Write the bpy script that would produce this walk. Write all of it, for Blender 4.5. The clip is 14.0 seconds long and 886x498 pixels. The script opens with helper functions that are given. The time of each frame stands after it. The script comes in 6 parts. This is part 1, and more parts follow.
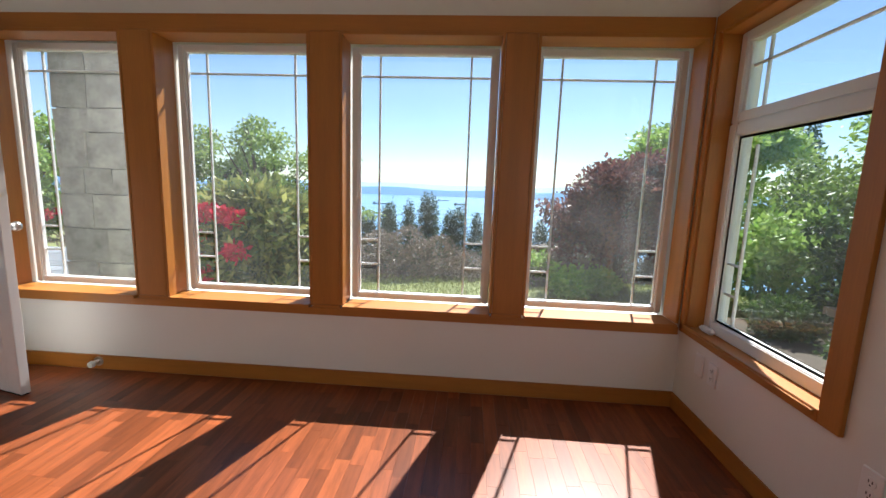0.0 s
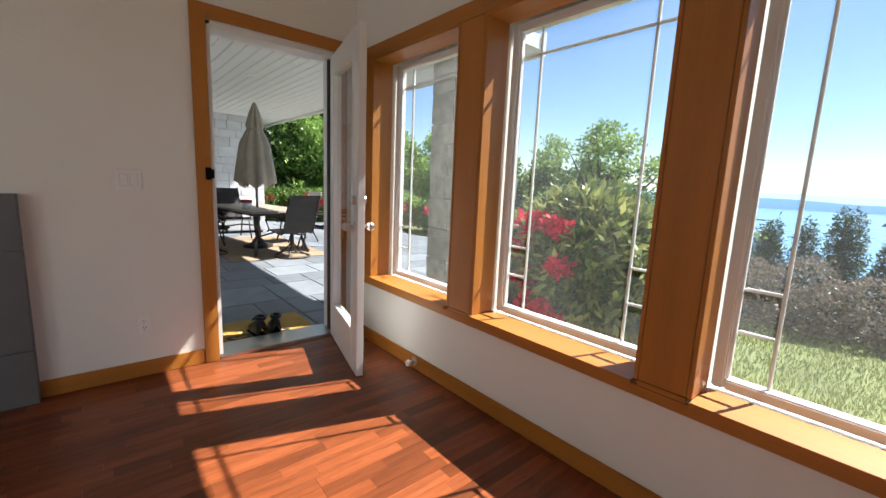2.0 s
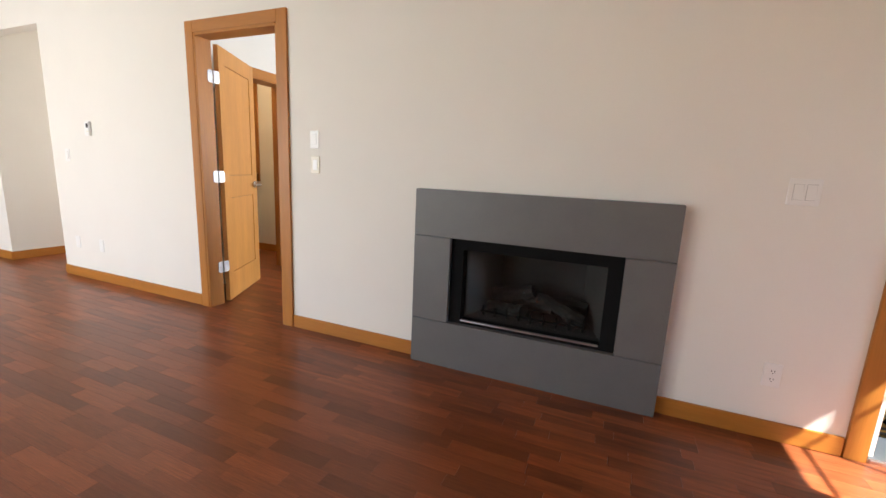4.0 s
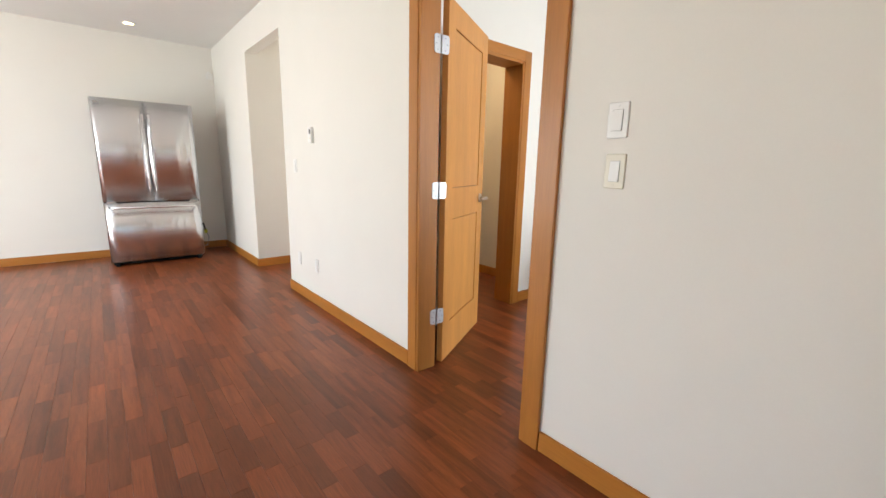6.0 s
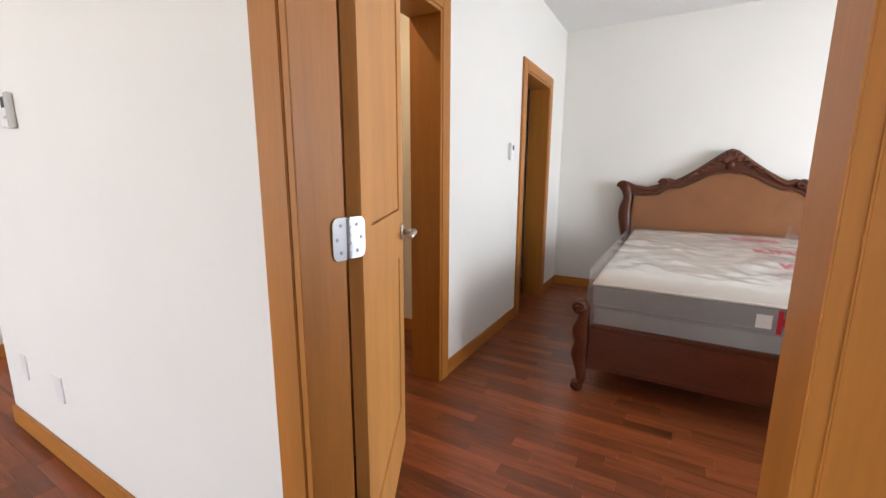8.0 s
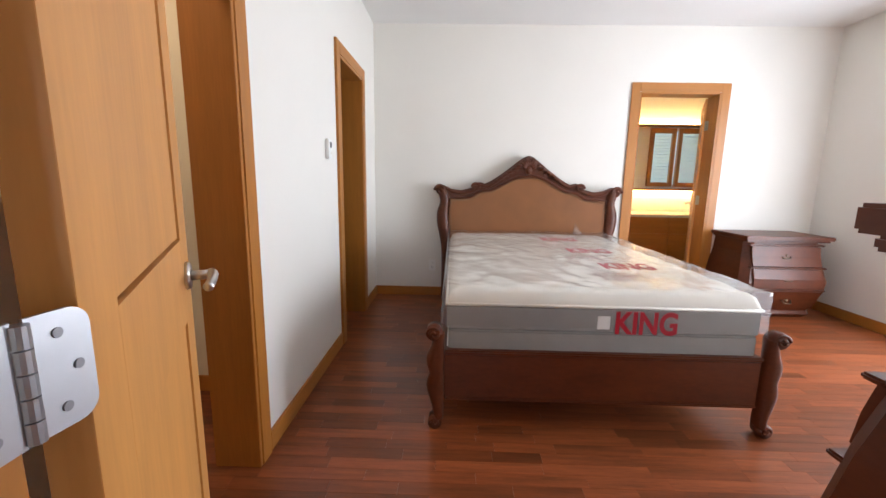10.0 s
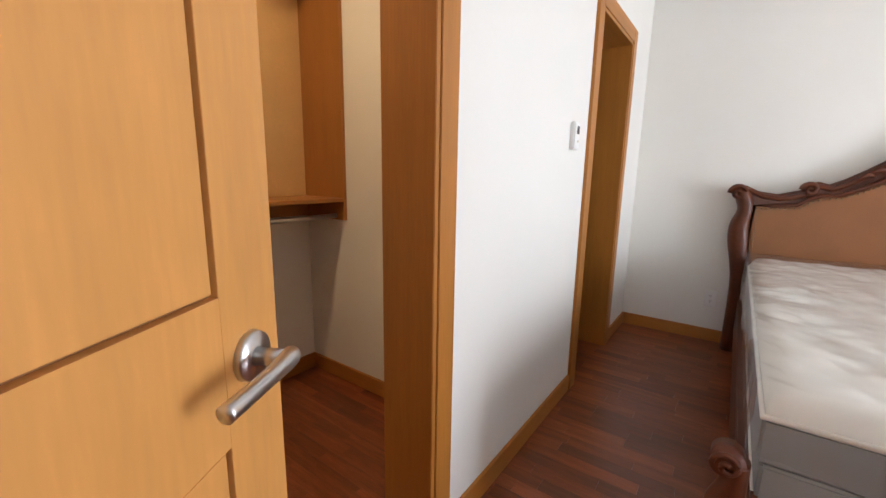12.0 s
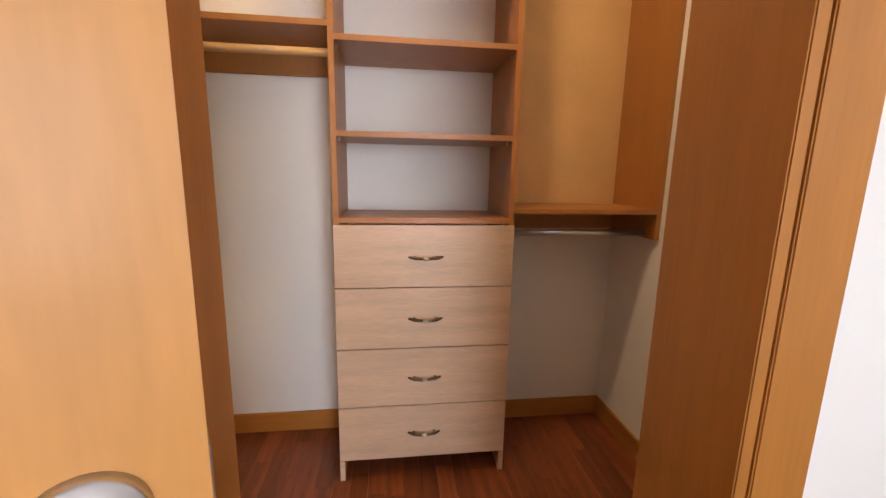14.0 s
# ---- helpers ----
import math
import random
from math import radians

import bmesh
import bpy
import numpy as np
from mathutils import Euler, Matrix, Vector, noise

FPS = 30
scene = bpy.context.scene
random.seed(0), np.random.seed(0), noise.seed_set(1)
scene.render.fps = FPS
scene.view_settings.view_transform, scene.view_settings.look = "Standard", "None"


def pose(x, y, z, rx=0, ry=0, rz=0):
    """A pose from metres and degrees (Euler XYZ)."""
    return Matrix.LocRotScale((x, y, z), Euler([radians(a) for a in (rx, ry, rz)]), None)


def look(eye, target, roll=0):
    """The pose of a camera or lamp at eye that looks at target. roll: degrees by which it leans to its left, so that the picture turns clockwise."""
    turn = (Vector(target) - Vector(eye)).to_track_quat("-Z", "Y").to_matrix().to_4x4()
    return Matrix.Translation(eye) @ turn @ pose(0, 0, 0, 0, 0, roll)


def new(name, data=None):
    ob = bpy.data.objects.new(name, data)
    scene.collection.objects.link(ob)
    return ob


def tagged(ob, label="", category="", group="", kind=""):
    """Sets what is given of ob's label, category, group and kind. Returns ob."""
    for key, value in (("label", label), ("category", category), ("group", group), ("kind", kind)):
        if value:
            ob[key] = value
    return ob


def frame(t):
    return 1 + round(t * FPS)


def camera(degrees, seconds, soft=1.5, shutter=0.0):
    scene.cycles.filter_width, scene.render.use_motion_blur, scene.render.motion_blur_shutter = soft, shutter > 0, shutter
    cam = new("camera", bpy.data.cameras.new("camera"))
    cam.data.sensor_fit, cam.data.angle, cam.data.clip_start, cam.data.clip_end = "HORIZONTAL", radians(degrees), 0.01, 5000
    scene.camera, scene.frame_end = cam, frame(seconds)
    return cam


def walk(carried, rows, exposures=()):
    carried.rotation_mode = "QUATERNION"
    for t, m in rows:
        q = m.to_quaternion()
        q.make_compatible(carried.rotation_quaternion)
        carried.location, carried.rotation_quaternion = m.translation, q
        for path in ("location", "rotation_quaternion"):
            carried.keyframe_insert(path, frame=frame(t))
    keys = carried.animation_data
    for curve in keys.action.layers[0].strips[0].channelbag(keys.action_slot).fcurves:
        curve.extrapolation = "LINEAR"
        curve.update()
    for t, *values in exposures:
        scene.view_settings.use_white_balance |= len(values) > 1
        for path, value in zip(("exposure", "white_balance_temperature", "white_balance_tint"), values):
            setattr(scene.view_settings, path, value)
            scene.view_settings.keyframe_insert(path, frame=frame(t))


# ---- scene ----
cam = camera(95.2, 14.0)
PATH = [
    (0, (0.241, 1.311, 1.233), (0.114, 3.286, 0.941), 2.0),
    (0.5, (0.189, 1.646, 1.231), (-0.069, 3.606, 0.929), 2.4),
    (1, (0.12, 1.911, 1.226), (-0.416, 3.812, 0.912), 2.4),
    (1.5, (-0.019, 2.044, 1.227), (-1.006, 3.755, 0.916), 2.2),
    (2, (-0.081, 2.109, 1.219), (-1.583, 3.392, 0.908), 2.5),
    (2.5, (-0.152, 2.026, 1.212), (-1.988, 2.75, 0.888), 3.0),
    (3, (-0.31, 1.839, 1.2), (-2.272, 2.02, 0.855), 2.9),
    (3.5, (-0.509, 1.639, 1.174), (-2.454, 1.33, 0.825), 2.9),
    (4, (-0.742, 1.489, 1.184), (-2.559, 0.739, 0.815), 2.7),
    (4.2, (-0.832, 1.401, 1.178), (-2.586, 0.514, 0.805), 2.6),
    (6.3, (-1.753, 0.094, 1.2), (-3.003, -1.416, 0.804), 1.2),
    (6.5, (-1.821, -0.041, 1.193), (-3.095, -1.532, 0.799), 1.1),
    (7, (-2.031, -0.366, 1.195), (-3.406, -1.762, 0.799), 0.7),
    (7.5, (-2.251, -0.62, 1.211), (-3.783, -1.848, 0.834), 0.2),
    (8, (-2.434, -0.858, 1.207), (-4.146, -1.829, 0.853), 0.3),
    (8.5, (-2.638, -0.977, 1.208), (-4.505, -1.62, 0.893), 0.1),
    (8.7, (-2.701, -1.014, 1.209), (-4.617, -1.496, 0.903), 0.2),
    (10.8, (-3.002, -1.208, 1.221), (-4.972, -1.225, 0.878), 1.1),
    (11, (-3.079, -1.194, 1.216), (-5.035, -1.404, 0.859), 1.0),
    (11.5, (-3.271, -1.208, 1.212), (-5.107, -1.907, 0.838), 0.5),
    (12, (-3.5, -1.322, 1.22), (-5.096, -2.467, 0.846), 1.0),
    (12.5, (-3.68, -1.352, 1.195), (-4.919, -2.874, 0.809), 1.1),
    (13, (-3.797, -1.391, 1.185), (-4.708, -3.121, 0.763), 1.6),
    (13.5, (-3.838, -1.475, 1.19), (-4.437, -3.332, 0.75), 1.6),
    (14, (-3.926, -1.567, 1.196), (-4.179, -3.517, 0.831), 1.1),
]
# stops along the way
EXPOSURE = [(0, 1.4, 6100, 10), (2.2, 1.5, 6200, 9), (3, 2.05, 6350, 10), (3.5, 2.35, 6400, 11), (4.2, 2.5, 6450, 12), (6.3, 2.45, 6400, 9), (7.5, 2.35, 6200, 12), (8.5, 2.32, 6150, 14), (11, 2.3, 6150, 15), (12.5, 2.5, 6200, 14), (14, 2.55, 6300, 18)]
walk(cam, [(t, look(eye, target, roll)) for t, eye, target, roll in PATH], EXPOSURE)
# ---- light ----
SUN = Vector((0.33, 1.0, 1.32)).normalized()
world = bpy.data.worlds.new("world")
scene.world = world
world.use_nodes = True
wn, wl = world.node_tree.nodes, world.node_tree.links
sky = wn.new("ShaderNodeTexSky")
sky.sky_type, sky.sun_disc = "NISHITA", False
sky.sun_elevation, sky.sun_rotation = math.asin(SUN.z), math.atan2(SUN.x, SUN.y)
sky.altitude, sky.dust_density, sky.ozone_density = 60, 0.1, 3.0
wl.new(sky.outputs[0], wn["Background"].inputs[0])
wn["Background"].inputs[1].default_value = 0.062
sun = new("sun", bpy.data.lights.new("sun", "SUN"))
sun.data.energy, sun.data.angle, sun.data.color = 5.0, radians(0.6), (1.0, 0.95, 0.87)
sun.matrix_world = look((0, 0, 30), Vector((0, 0, 30)) - SUN)


def area_lamp(name, place, target, w, h, power, color=(0.93, 0.97, 1.0)):
    """Area lamp; in a window's opening it stands in for sky light."""
    lamp = new(name, bpy.data.lights.new(name, "AREA"))
    lamp.data.shape, lamp.data.size, lamp.data.size_y, lamp.data.energy, lamp.data.color = "RECTANGLE", w, h, power, color
    lamp.matrix_world = look(place, target)
    return lamp


# ---- materials ----
def mat(name, color, rough=0.6, metal=0.0, vary=0.12, scale=6.0, bump=0.15, stretch=(1, 1, 1), fine=60.0, spec=0.5, coat=0.0, random_from="", spread=0.0):
    """A procedural surface: colour varied at two scales, with bump. stretch draws the grain out."""
    m = bpy.data.materials.new(name)
    m.use_nodes = True
    n, l = m.node_tree.nodes, m.node_tree.links
    b = n["Principled BSDF"]
    b.inputs["Roughness"].default_value, b.inputs["Metallic"].default_value = rough, metal
    b.inputs["Specular IOR Level"].default_value, b.inputs["Coat Weight"].default_value = spec, coat
    b.inputs["Coat Roughness"].default_value = 0.12
    tc, mp = n.new("ShaderNodeTexCoord"), n.new("ShaderNodeMapping")
    mp.inputs["Scale"].default_value = stretch
    l.new(tc.outputs["Object"], mp.inputs[0])
    big, small = n.new("ShaderNodeTexNoise"), n.new("ShaderNodeTexNoise")
    big.inputs["Scale"].default_value, small.inputs["Scale"].default_value = scale, fine
    big.inputs["Detail"].default_value, small.inputs["Detail"].default_value = 5, 4
    source = mp.outputs[0]
    if random_from:
        if random_from == "object":
            r = n.new("ShaderNodeObjectInfo").outputs["Random"]
        else:
            r = n.new("ShaderNodeNewGeometry").outputs["Random Per Island"]
        shift = n.new("ShaderNodeVectorMath")
        shift.operation = "MULTIPLY_ADD"
        cx = n.new("ShaderNodeCombineXYZ")
        l.new(r, cx.inputs[0]); l.new(r, cx.inputs[1]); l.new(r, cx.inputs[2])
        l.new(cx.outputs[0], shift.inputs[0])
        shift.inputs[1].default_value = (37, 53, 19)
        l.new(mp.outputs[0], shift.inputs[2])
        source = shift.outputs[0]
    l.new(source, big.inputs[0]); l.new(source, small.inputs[0])
    add = n.new("ShaderNodeMath")
    add.operation = "MULTIPLY_ADD"
    l.new(small.outputs[0], add.inputs[0])
    add.inputs[1].default_value = 0.5
    l.new(big.outputs[0], add.inputs[2])
    ramp = n.new("ShaderNodeMapRange")
    ramp.inputs["From Min"].default_value, ramp.inputs["From Max"].default_value = 0.45, 1.05
    ramp.inputs["To Min"].default_value, ramp.inputs["To Max"].default_value = 1 - vary, 1 + vary
    l.new(add.outputs[0], ramp.inputs[0])
    value = ramp.outputs[0]
    if random_from:
        rr = n.new("ShaderNodeMapRange")
        rr.inputs["To Min"].default_value, rr.inputs["To Max"].default_value = 1 - spread, 1 + spread
        l.new(r, rr.inputs[0])
        mul = n.new("ShaderNodeMath")
        mul.operation = "MULTIPLY"
        l.new(value, mul.inputs[0]); l.new(rr.outputs[0], mul.inputs[1])
        value = mul.outputs[0]
    tint = n.new("ShaderNodeVectorMath")
    tint.operation = "SCALE"
    tint.inputs[0].default_value = color
    l.new(value, tint.inputs["Scale"])
    l.new(tint.outputs[0], b.inputs["Base Color"])
    if bump:
        bp = n.new("ShaderNodeBump")
        bp.inputs["Strength"].default_value, bp.inputs["Distance"].default_value = bump, 0.004
        l.new(add.outputs[0], bp.inputs["Height"])
        l.new(bp.outputs[0], b.inputs["Normal"])
    return m


def leaf(name, a, b_, rough=0.5):
    """Foliage between two greens, leaf by leaf, a little see-through."""
    m = bpy.data.materials.new(name)
    m.use_nodes = True
    n, l = m.node_tree.nodes, m.node_tree.links
    b = n["Principled BSDF"]
    geo, mix = n.new("ShaderNodeNewGeometry"), n.new("ShaderNodeMix")
    mix.data_type = "RGBA"
    mix.inputs["A"].default_value, mix.inputs["B"].default_value = (*a, 1), (*b_, 1)
    l.new(geo.outputs["Random Per Island"], mix.inputs["Factor"])
    l.new(mix.outputs["Result"], b.inputs["Base Color"])
    b.inputs["Roughness"].default_value = rough
    tr, add = n.new("ShaderNodeBsdfTranslucent"), n.new("ShaderNodeMixShader")
    l.new(mix.outputs["Result"], tr.inputs[0])
    add.inputs[0].default_value = 0.35
    l.new(b.outputs[0], add.inputs[1]); l.new(tr.outputs[0], add.inputs[2])
    l.new(add.outputs[0], n["Material Output"].inputs[0])
    return m


def glow(name, color, strength):
    m = bpy.data.materials.new(name)
    m.use_nodes = True
    b = m.node_tree.nodes["Principled BSDF"]
    b.inputs["Base Color"].default_value = (*color, 1)
    b.inputs["Emission Color"].default_value, b.inputs["Emission Strength"].default_value = (*color, 1), strength
    return m


def clear(name, tint, gloss, rough=0.03):
    """Thin clear sheet: see-through with a gloss that grows at grazing angles."""
    m = bpy.data.materials.new(name)
    m.use_nodes = True
    n, l = m.node_tree.nodes, m.node_tree.links
    n.remove(n["Principled BSDF"])
    t, g, x, f = n.new("ShaderNodeBsdfTransparent"), n.new("ShaderNodeBsdfGlossy"), n.new("ShaderNodeMixShader"), n.new("ShaderNodeLayerWeight")
    t.inputs[0].default_value, g.inputs["Roughness"].default_value = (*tint, 1), rough
    k = n.new("ShaderNodeMath")
    k.operation = "MULTIPLY"
    k.inputs[1].default_value = gloss
    f.inputs[0].default_value = 0.5
    p, k2 = n.new("ShaderNodeMath"), n.new("ShaderNodeMath")
    p.operation, k2.operation = "POWER", "ADD"
    p.inputs[1].default_value, k2.inputs[1].default_value = 4.0, 0.03 * gloss
    l.new(f.outputs["Facing"], p.inputs[0]); l.new(p.outputs[0], k.inputs[0])
    l.new(k.outputs[0], k2.inputs[0]); l.new(k2.outputs[0], x.inputs[0])
    l.new(t.outputs[0], x.inputs[1]); l.new(g.outputs[0], x.inputs[2])
    l.new(x.outputs[0], n["Material Output"].inputs[0])
    return m


WALL = mat("wall_paint", (0.80, 0.77, 0.71), 0.75, vary=0.02, scale=2, fine=160, bump=0.06)
CEIL = mat("ceiling_paint", (0.80, 0.79, 0.77), 0.8, vary=0.02, scale=2, fine=160, bump=0.06)
FIR_V = mat("fir_upright", (0.42, 0.160, 0.024), 0.45, vary=0.16, scale=3, fine=30, bump=0.05, stretch=(5, 5, 0.35), coat=0.04)
FIR_X = mat("fir_along_x", (0.42, 0.160, 0.024), 0.45, vary=0.16, scale=3, fine=30, bump=0.05, stretch=(0.35, 5, 5), coat=0.04)
FIR_Y = mat("fir_along_y", (0.42, 0.160, 0.024), 0.45, vary=0.16, scale=3, fine=30, bump=0.05, stretch=(5, 0.35, 5), coat=0.04)
DOORWOOD = mat("maple_door", (0.62, 0.285, 0.072), 0.5, vary=0.14, scale=2, fine=24, bump=0.03, stretch=(4, 4, 0.5), coat=0.04)
GROOVE = mat("door_groove", (0.26, 0.11, 0.035), 0.5, vary=0.1, bump=0)
MELAMINE = mat("maple_drawer", (0.60, 0.41, 0.27), 0.4, vary=0.2, scale=3, fine=26, bump=0.02, stretch=(0.8, 3, 6))
CLOSETWOOD = mat("closet_wood", (0.37, 0.150, 0.034), 0.4, vary=0.12, scale=3, fine=30, bump=0.02, stretch=(4, 4, 0.4))
WHITE = mat("white_vinyl", (0.80, 0.79, 0.77), 0.35, vary=0.03, bump=0.02)
PLATE = mat("white_plastic", (0.82, 0.81, 0.78), 0.3, vary=0.02, bump=0)
IVORY = mat("almond_plastic", (0.75, 0.70, 0.58), 0.35, vary=0.02, bump=0)
BLACK = mat("black", (0.010, 0.010, 0.010), 0.9, vary=0.1, bump=0, spec=0.06)
DARK = mat("dark_slot", (0.03, 0.03, 0.03), 0.6, vary=0.1, bump=0)
GREYTILE = mat("grey_porcelain", (0.135, 0.135, 0.132), 0.45, vary=0.06, scale=8, fine=90, bump=0.03)
SOOT = mat("firebrick", (0.045, 0.043, 0.041), 0.9, vary=0.3, scale=5, fine=40, bump=0.2)
LOG = mat("charred_log", (0.013, 0.012, 0.011), 0.9, vary=0.5, scale=9, fine=60, bump=0.8)
CHROME = mat("satin_nickel", (0.62, 0.61, 0.60), 0.28, 1.0, vary=0.04, bump=0.01)
HINGE = mat("hinge_steel", (0.45, 0.45, 0.46), 0.42, 1.0, vary=0.05, bump=0.01)
SCREW = mat("screw_steel", (0.26, 0.26, 0.27), 0.4, 1.0, vary=0.1, bump=0)
GAP = mat("switch_gap", (0.30, 0.29, 0.27), 0.6, vary=0.05, bump=0)
STEEL = mat("stainless", (0.84, 0.85, 0.87), 0.24, 1.0, vary=0.03, scale=4, fine=7, bump=1.0, stretch=(1, 1, 0.12))
STEEL.node_tree.nodes["Principled BSDF"].inputs["Anisotropic"].default_value = 0.9
[n for n in STEEL.node_tree.nodes if n.type == "BUMP"][0].inputs["Distance"].default_value = 0.02
STEEL.node_tree.nodes["Principled BSDF"].inputs["Anisotropic Rotation"].default_value = 0.25
BRONZE = mat("bronze_pull", (0.16, 0.12, 0.08), 0.35, 1.0, vary=0.2, bump=0.02)
MAHOG = mat("mahogany", (0.090, 0.021, 0.006), 0.38, spec=0.35, vary=0.35, scale=4, fine=30, bump=0.04, stretch=(2, 0.7, 2), coat=0.03)
LEATHER = mat("tan_leather", (0.225, 0.082, 0.022), 0.45, vary=0.12, scale=5, fine=180, bump=0.12)
TICKING = mat("quilted_top", (0.80, 0.76, 0.68), 0.8, vary=0.05, scale=10, fine=150, bump=0.2)
GREYCLOTH = mat("grey_ticking", (0.27, 0.26, 0.25), 0.85, vary=0.08, scale=10, fine=150, bump=0.2)
RED = mat("red_print", (0.36, 0.012, 0.025), 0.4, vary=0.08, bump=0)
def veiled(m, amount, color):
    """An uneven white veil that scatters light through a clear sheet."""
    n, l = m.node_tree.nodes, m.node_tree.links
    out = n["Material Output"]
    base = out.inputs[0].links[0].from_socket
    d, x = n.new("ShaderNodeBsdfTranslucent"), n.new("ShaderNodeMixShader")
    d.inputs[0].default_value = (*color, 1)
    tc, no, mr = n.new("ShaderNodeTexCoord"), n.new("ShaderNodeTexNoise"), n.new("ShaderNodeMapRange")
    no.inputs["Scale"].default_value, no.inputs["Detail"].default_value = 2.2, 6
    mr.inputs["From Min"].default_value, mr.inputs["From Max"].default_value = 0.3, 0.7
    mr.inputs["To Min"].default_value, mr.inputs["To Max"].default_value = amount * 0.5, amount * 1.5
    l.new(tc.outputs["Object"], no.inputs[0]); l.new(no.outputs[0], mr.inputs[0])
    l.new(mr.outputs[0], x.inputs[0]); l.new(base, x.inputs[1]); l.new(d.outputs[0], x.inputs[2])
    l.new(x.outputs[0], out.inputs[0])
    return m


PLASTIC = veiled(clear("polythene", (0.97, 0.97, 0.97), 0.9, 0.2), 0.075, (0.9, 0.9, 0.92))
GLASS = clear("glass", (0.97, 0.985, 0.98), 0.5, 0.0)
# Faint white veil put into the panes for the haze of glare
VEILED_GLASS = veiled(clear("veiled_glass", (0.97, 0.985, 0.98), 0.5, 0.0), 0.014, (0.9, 0.9, 0.9))
SLATE_O = mat("slate", (0.20, 0.215, 0.235), 0.6, vary=0.18, scale=4, fine=35, bump=0.3, random_from="object", spread=0.22)
GROUT = mat("grout", (0.22, 0.21, 0.20), 0.9)
STONE = mat("ashlar", (0.33, 0.315, 0.29), 0.85, vary=0.38, scale=7, fine=40, bump=1.0, random_from="object", spread=0.15)
WHITESTONE = mat("painted_stone", (0.66, 0.66, 0.66), 0.8, vary=0.1, scale=5, fine=40, bump=0.6, random_from="object", spread=0.1)
MORTAR = mat("mortar", (0.40, 0.385, 0.36), 0.9, vary=0.15)
GRASS = mat("lawn", (0.165, 0.19, 0.06), 0.9, vary=0.3, scale=1.5, fine=40, bump=0.6)
SOIL = mat("soil", (0.06, 0.045, 0.03), 0.95, vary=0.3, scale=3, fine=40, bump=0.6)
SOFFIT = mat("soffit_paint", (0.74, 0.72, 0.67), 0.6, vary=0.03, bump=0.05)
BARK = mat("bark", (0.09, 0.07, 0.055), 0.95, vary=0.3, scale=9, fine=50, bump=0.8, stretch=(2, 2, 0.5))
CANVAS = mat("taupe_canvas", (0.40, 0.34, 0.27), 0.9, vary=0.12, scale=6, fine=200, bump=0.1)
IRON = mat("brown_metal", (0.045, 0.035, 0.03), 0.45, 0.3, vary=0.1, bump=0.02)
MESHCLOTH = mat("sling_cloth", (0.09, 0.08, 0.075), 0.8, vary=0.1, fine=300, bump=0.1)
TABLETILE = mat("table_tile", (0.34, 0.29, 0.23), 0.5, vary=0.15, bump=0.05)
COIR = mat("coir_mat", (0.44, 0.27, 0.06), 0.95, vary=0.2, fine=250, bump=0.8)
RUNNER = mat("patio_rug", (0.33, 0.23, 0.14), 0.9, vary=0.15, fine=120, bump=0.2)
SHOE = mat("black_leather", (0.008, 0.008, 0.009), 0.45, vary=0.2, bump=0.05)
WOODRAIL = mat("weathered_rail", (0.26, 0.17, 0.10), 0.8, vary=0.2, scale=4, stretch=(4, 0.5, 4))
COUNTER = mat("cream_counter", (0.70, 0.64, 0.50), 0.3, vary=0.05, bump=0.02)


def floor_mat(name, source):
    m = mat(name, (0.20, 0.054, 0.018), 0.30, spec=0.4, vary=0.42, scale=5, fine=34, bump=0.0, stretch=(7, 0.55, 1), random_from=source, spread=0.33, coat=0.0)
    return m


FLOOR_O, FLOOR_I = floor_mat("jatoba_stave", "object"), floor_mat("jatoba_field", "island")


# ---- building helpers ----
def box(bm, x0, x1, y0, y1, z0, z1, bevel=0.0):
    r = bmesh.ops.create_cube(bm, size=1, matrix=Matrix.LocRotScale(((x0 + x1) / 2, (y0 + y1) / 2, (z0 + z1) / 2), None, (abs(x1 - x0), abs(y1 - y0), abs(z1 - z0))))
    if bevel:
        es = list({e for v in r["verts"] for e in v.link_edges})
        bmesh.ops.bevel(bm, geom=es, offset=bevel, segments=2, affect="EDGES", clamp_overlap=True)
    return bm


def boxed(*args, **kw):
    return box(bmesh.new(), *args, **kw)


def cyl(bm, a, b, r0, r1=None, seg=12, caps=True):
    """A tapered rod from a to b."""
    a, b = Vector(a), Vector(b)
    m = Matrix.Translation((a + b) / 2) @ (b - a).to_track_quat("Z", "Y").to_matrix().to_4x4()
    bmesh.ops.create_cone(bm, cap_ends=caps, segments=seg, radius1=r0, radius2=r0 if r1 is None else r1, depth=(b - a).length, matrix=m)
    return bm


def tube(bm, pts, r, seg=8):
    """A round bar along a line of points; r a number or one for each point."""
    pts = [Vector(p) for p in pts]
    rs = r if isinstance(r, (list, tuple)) else [r] * len(pts)
    rings = []
    for i, p in enumerate(pts):
        d = (pts[min(i + 1, len(pts) - 1)] - pts[max(i - 1, 0)]).normalized()
        q = d.to_track_quat("Z", "Y")
        rings.append([bm.verts.new(p + q @ Vector((math.cos(k * math.tau / seg) * rs[i], math.sin(k * math.tau / seg) * rs[i], 0))) for k in range(seg)])
    for a, b in zip(rings, rings[1:]):
        for k in range(seg):
            bm.faces.new((a[k], a[(k + 1) % seg], b[(k + 1) % seg], b[k]))
    bm.faces.new(rings[0][::-1]); bm.faces.new(rings[-1])
    return bm


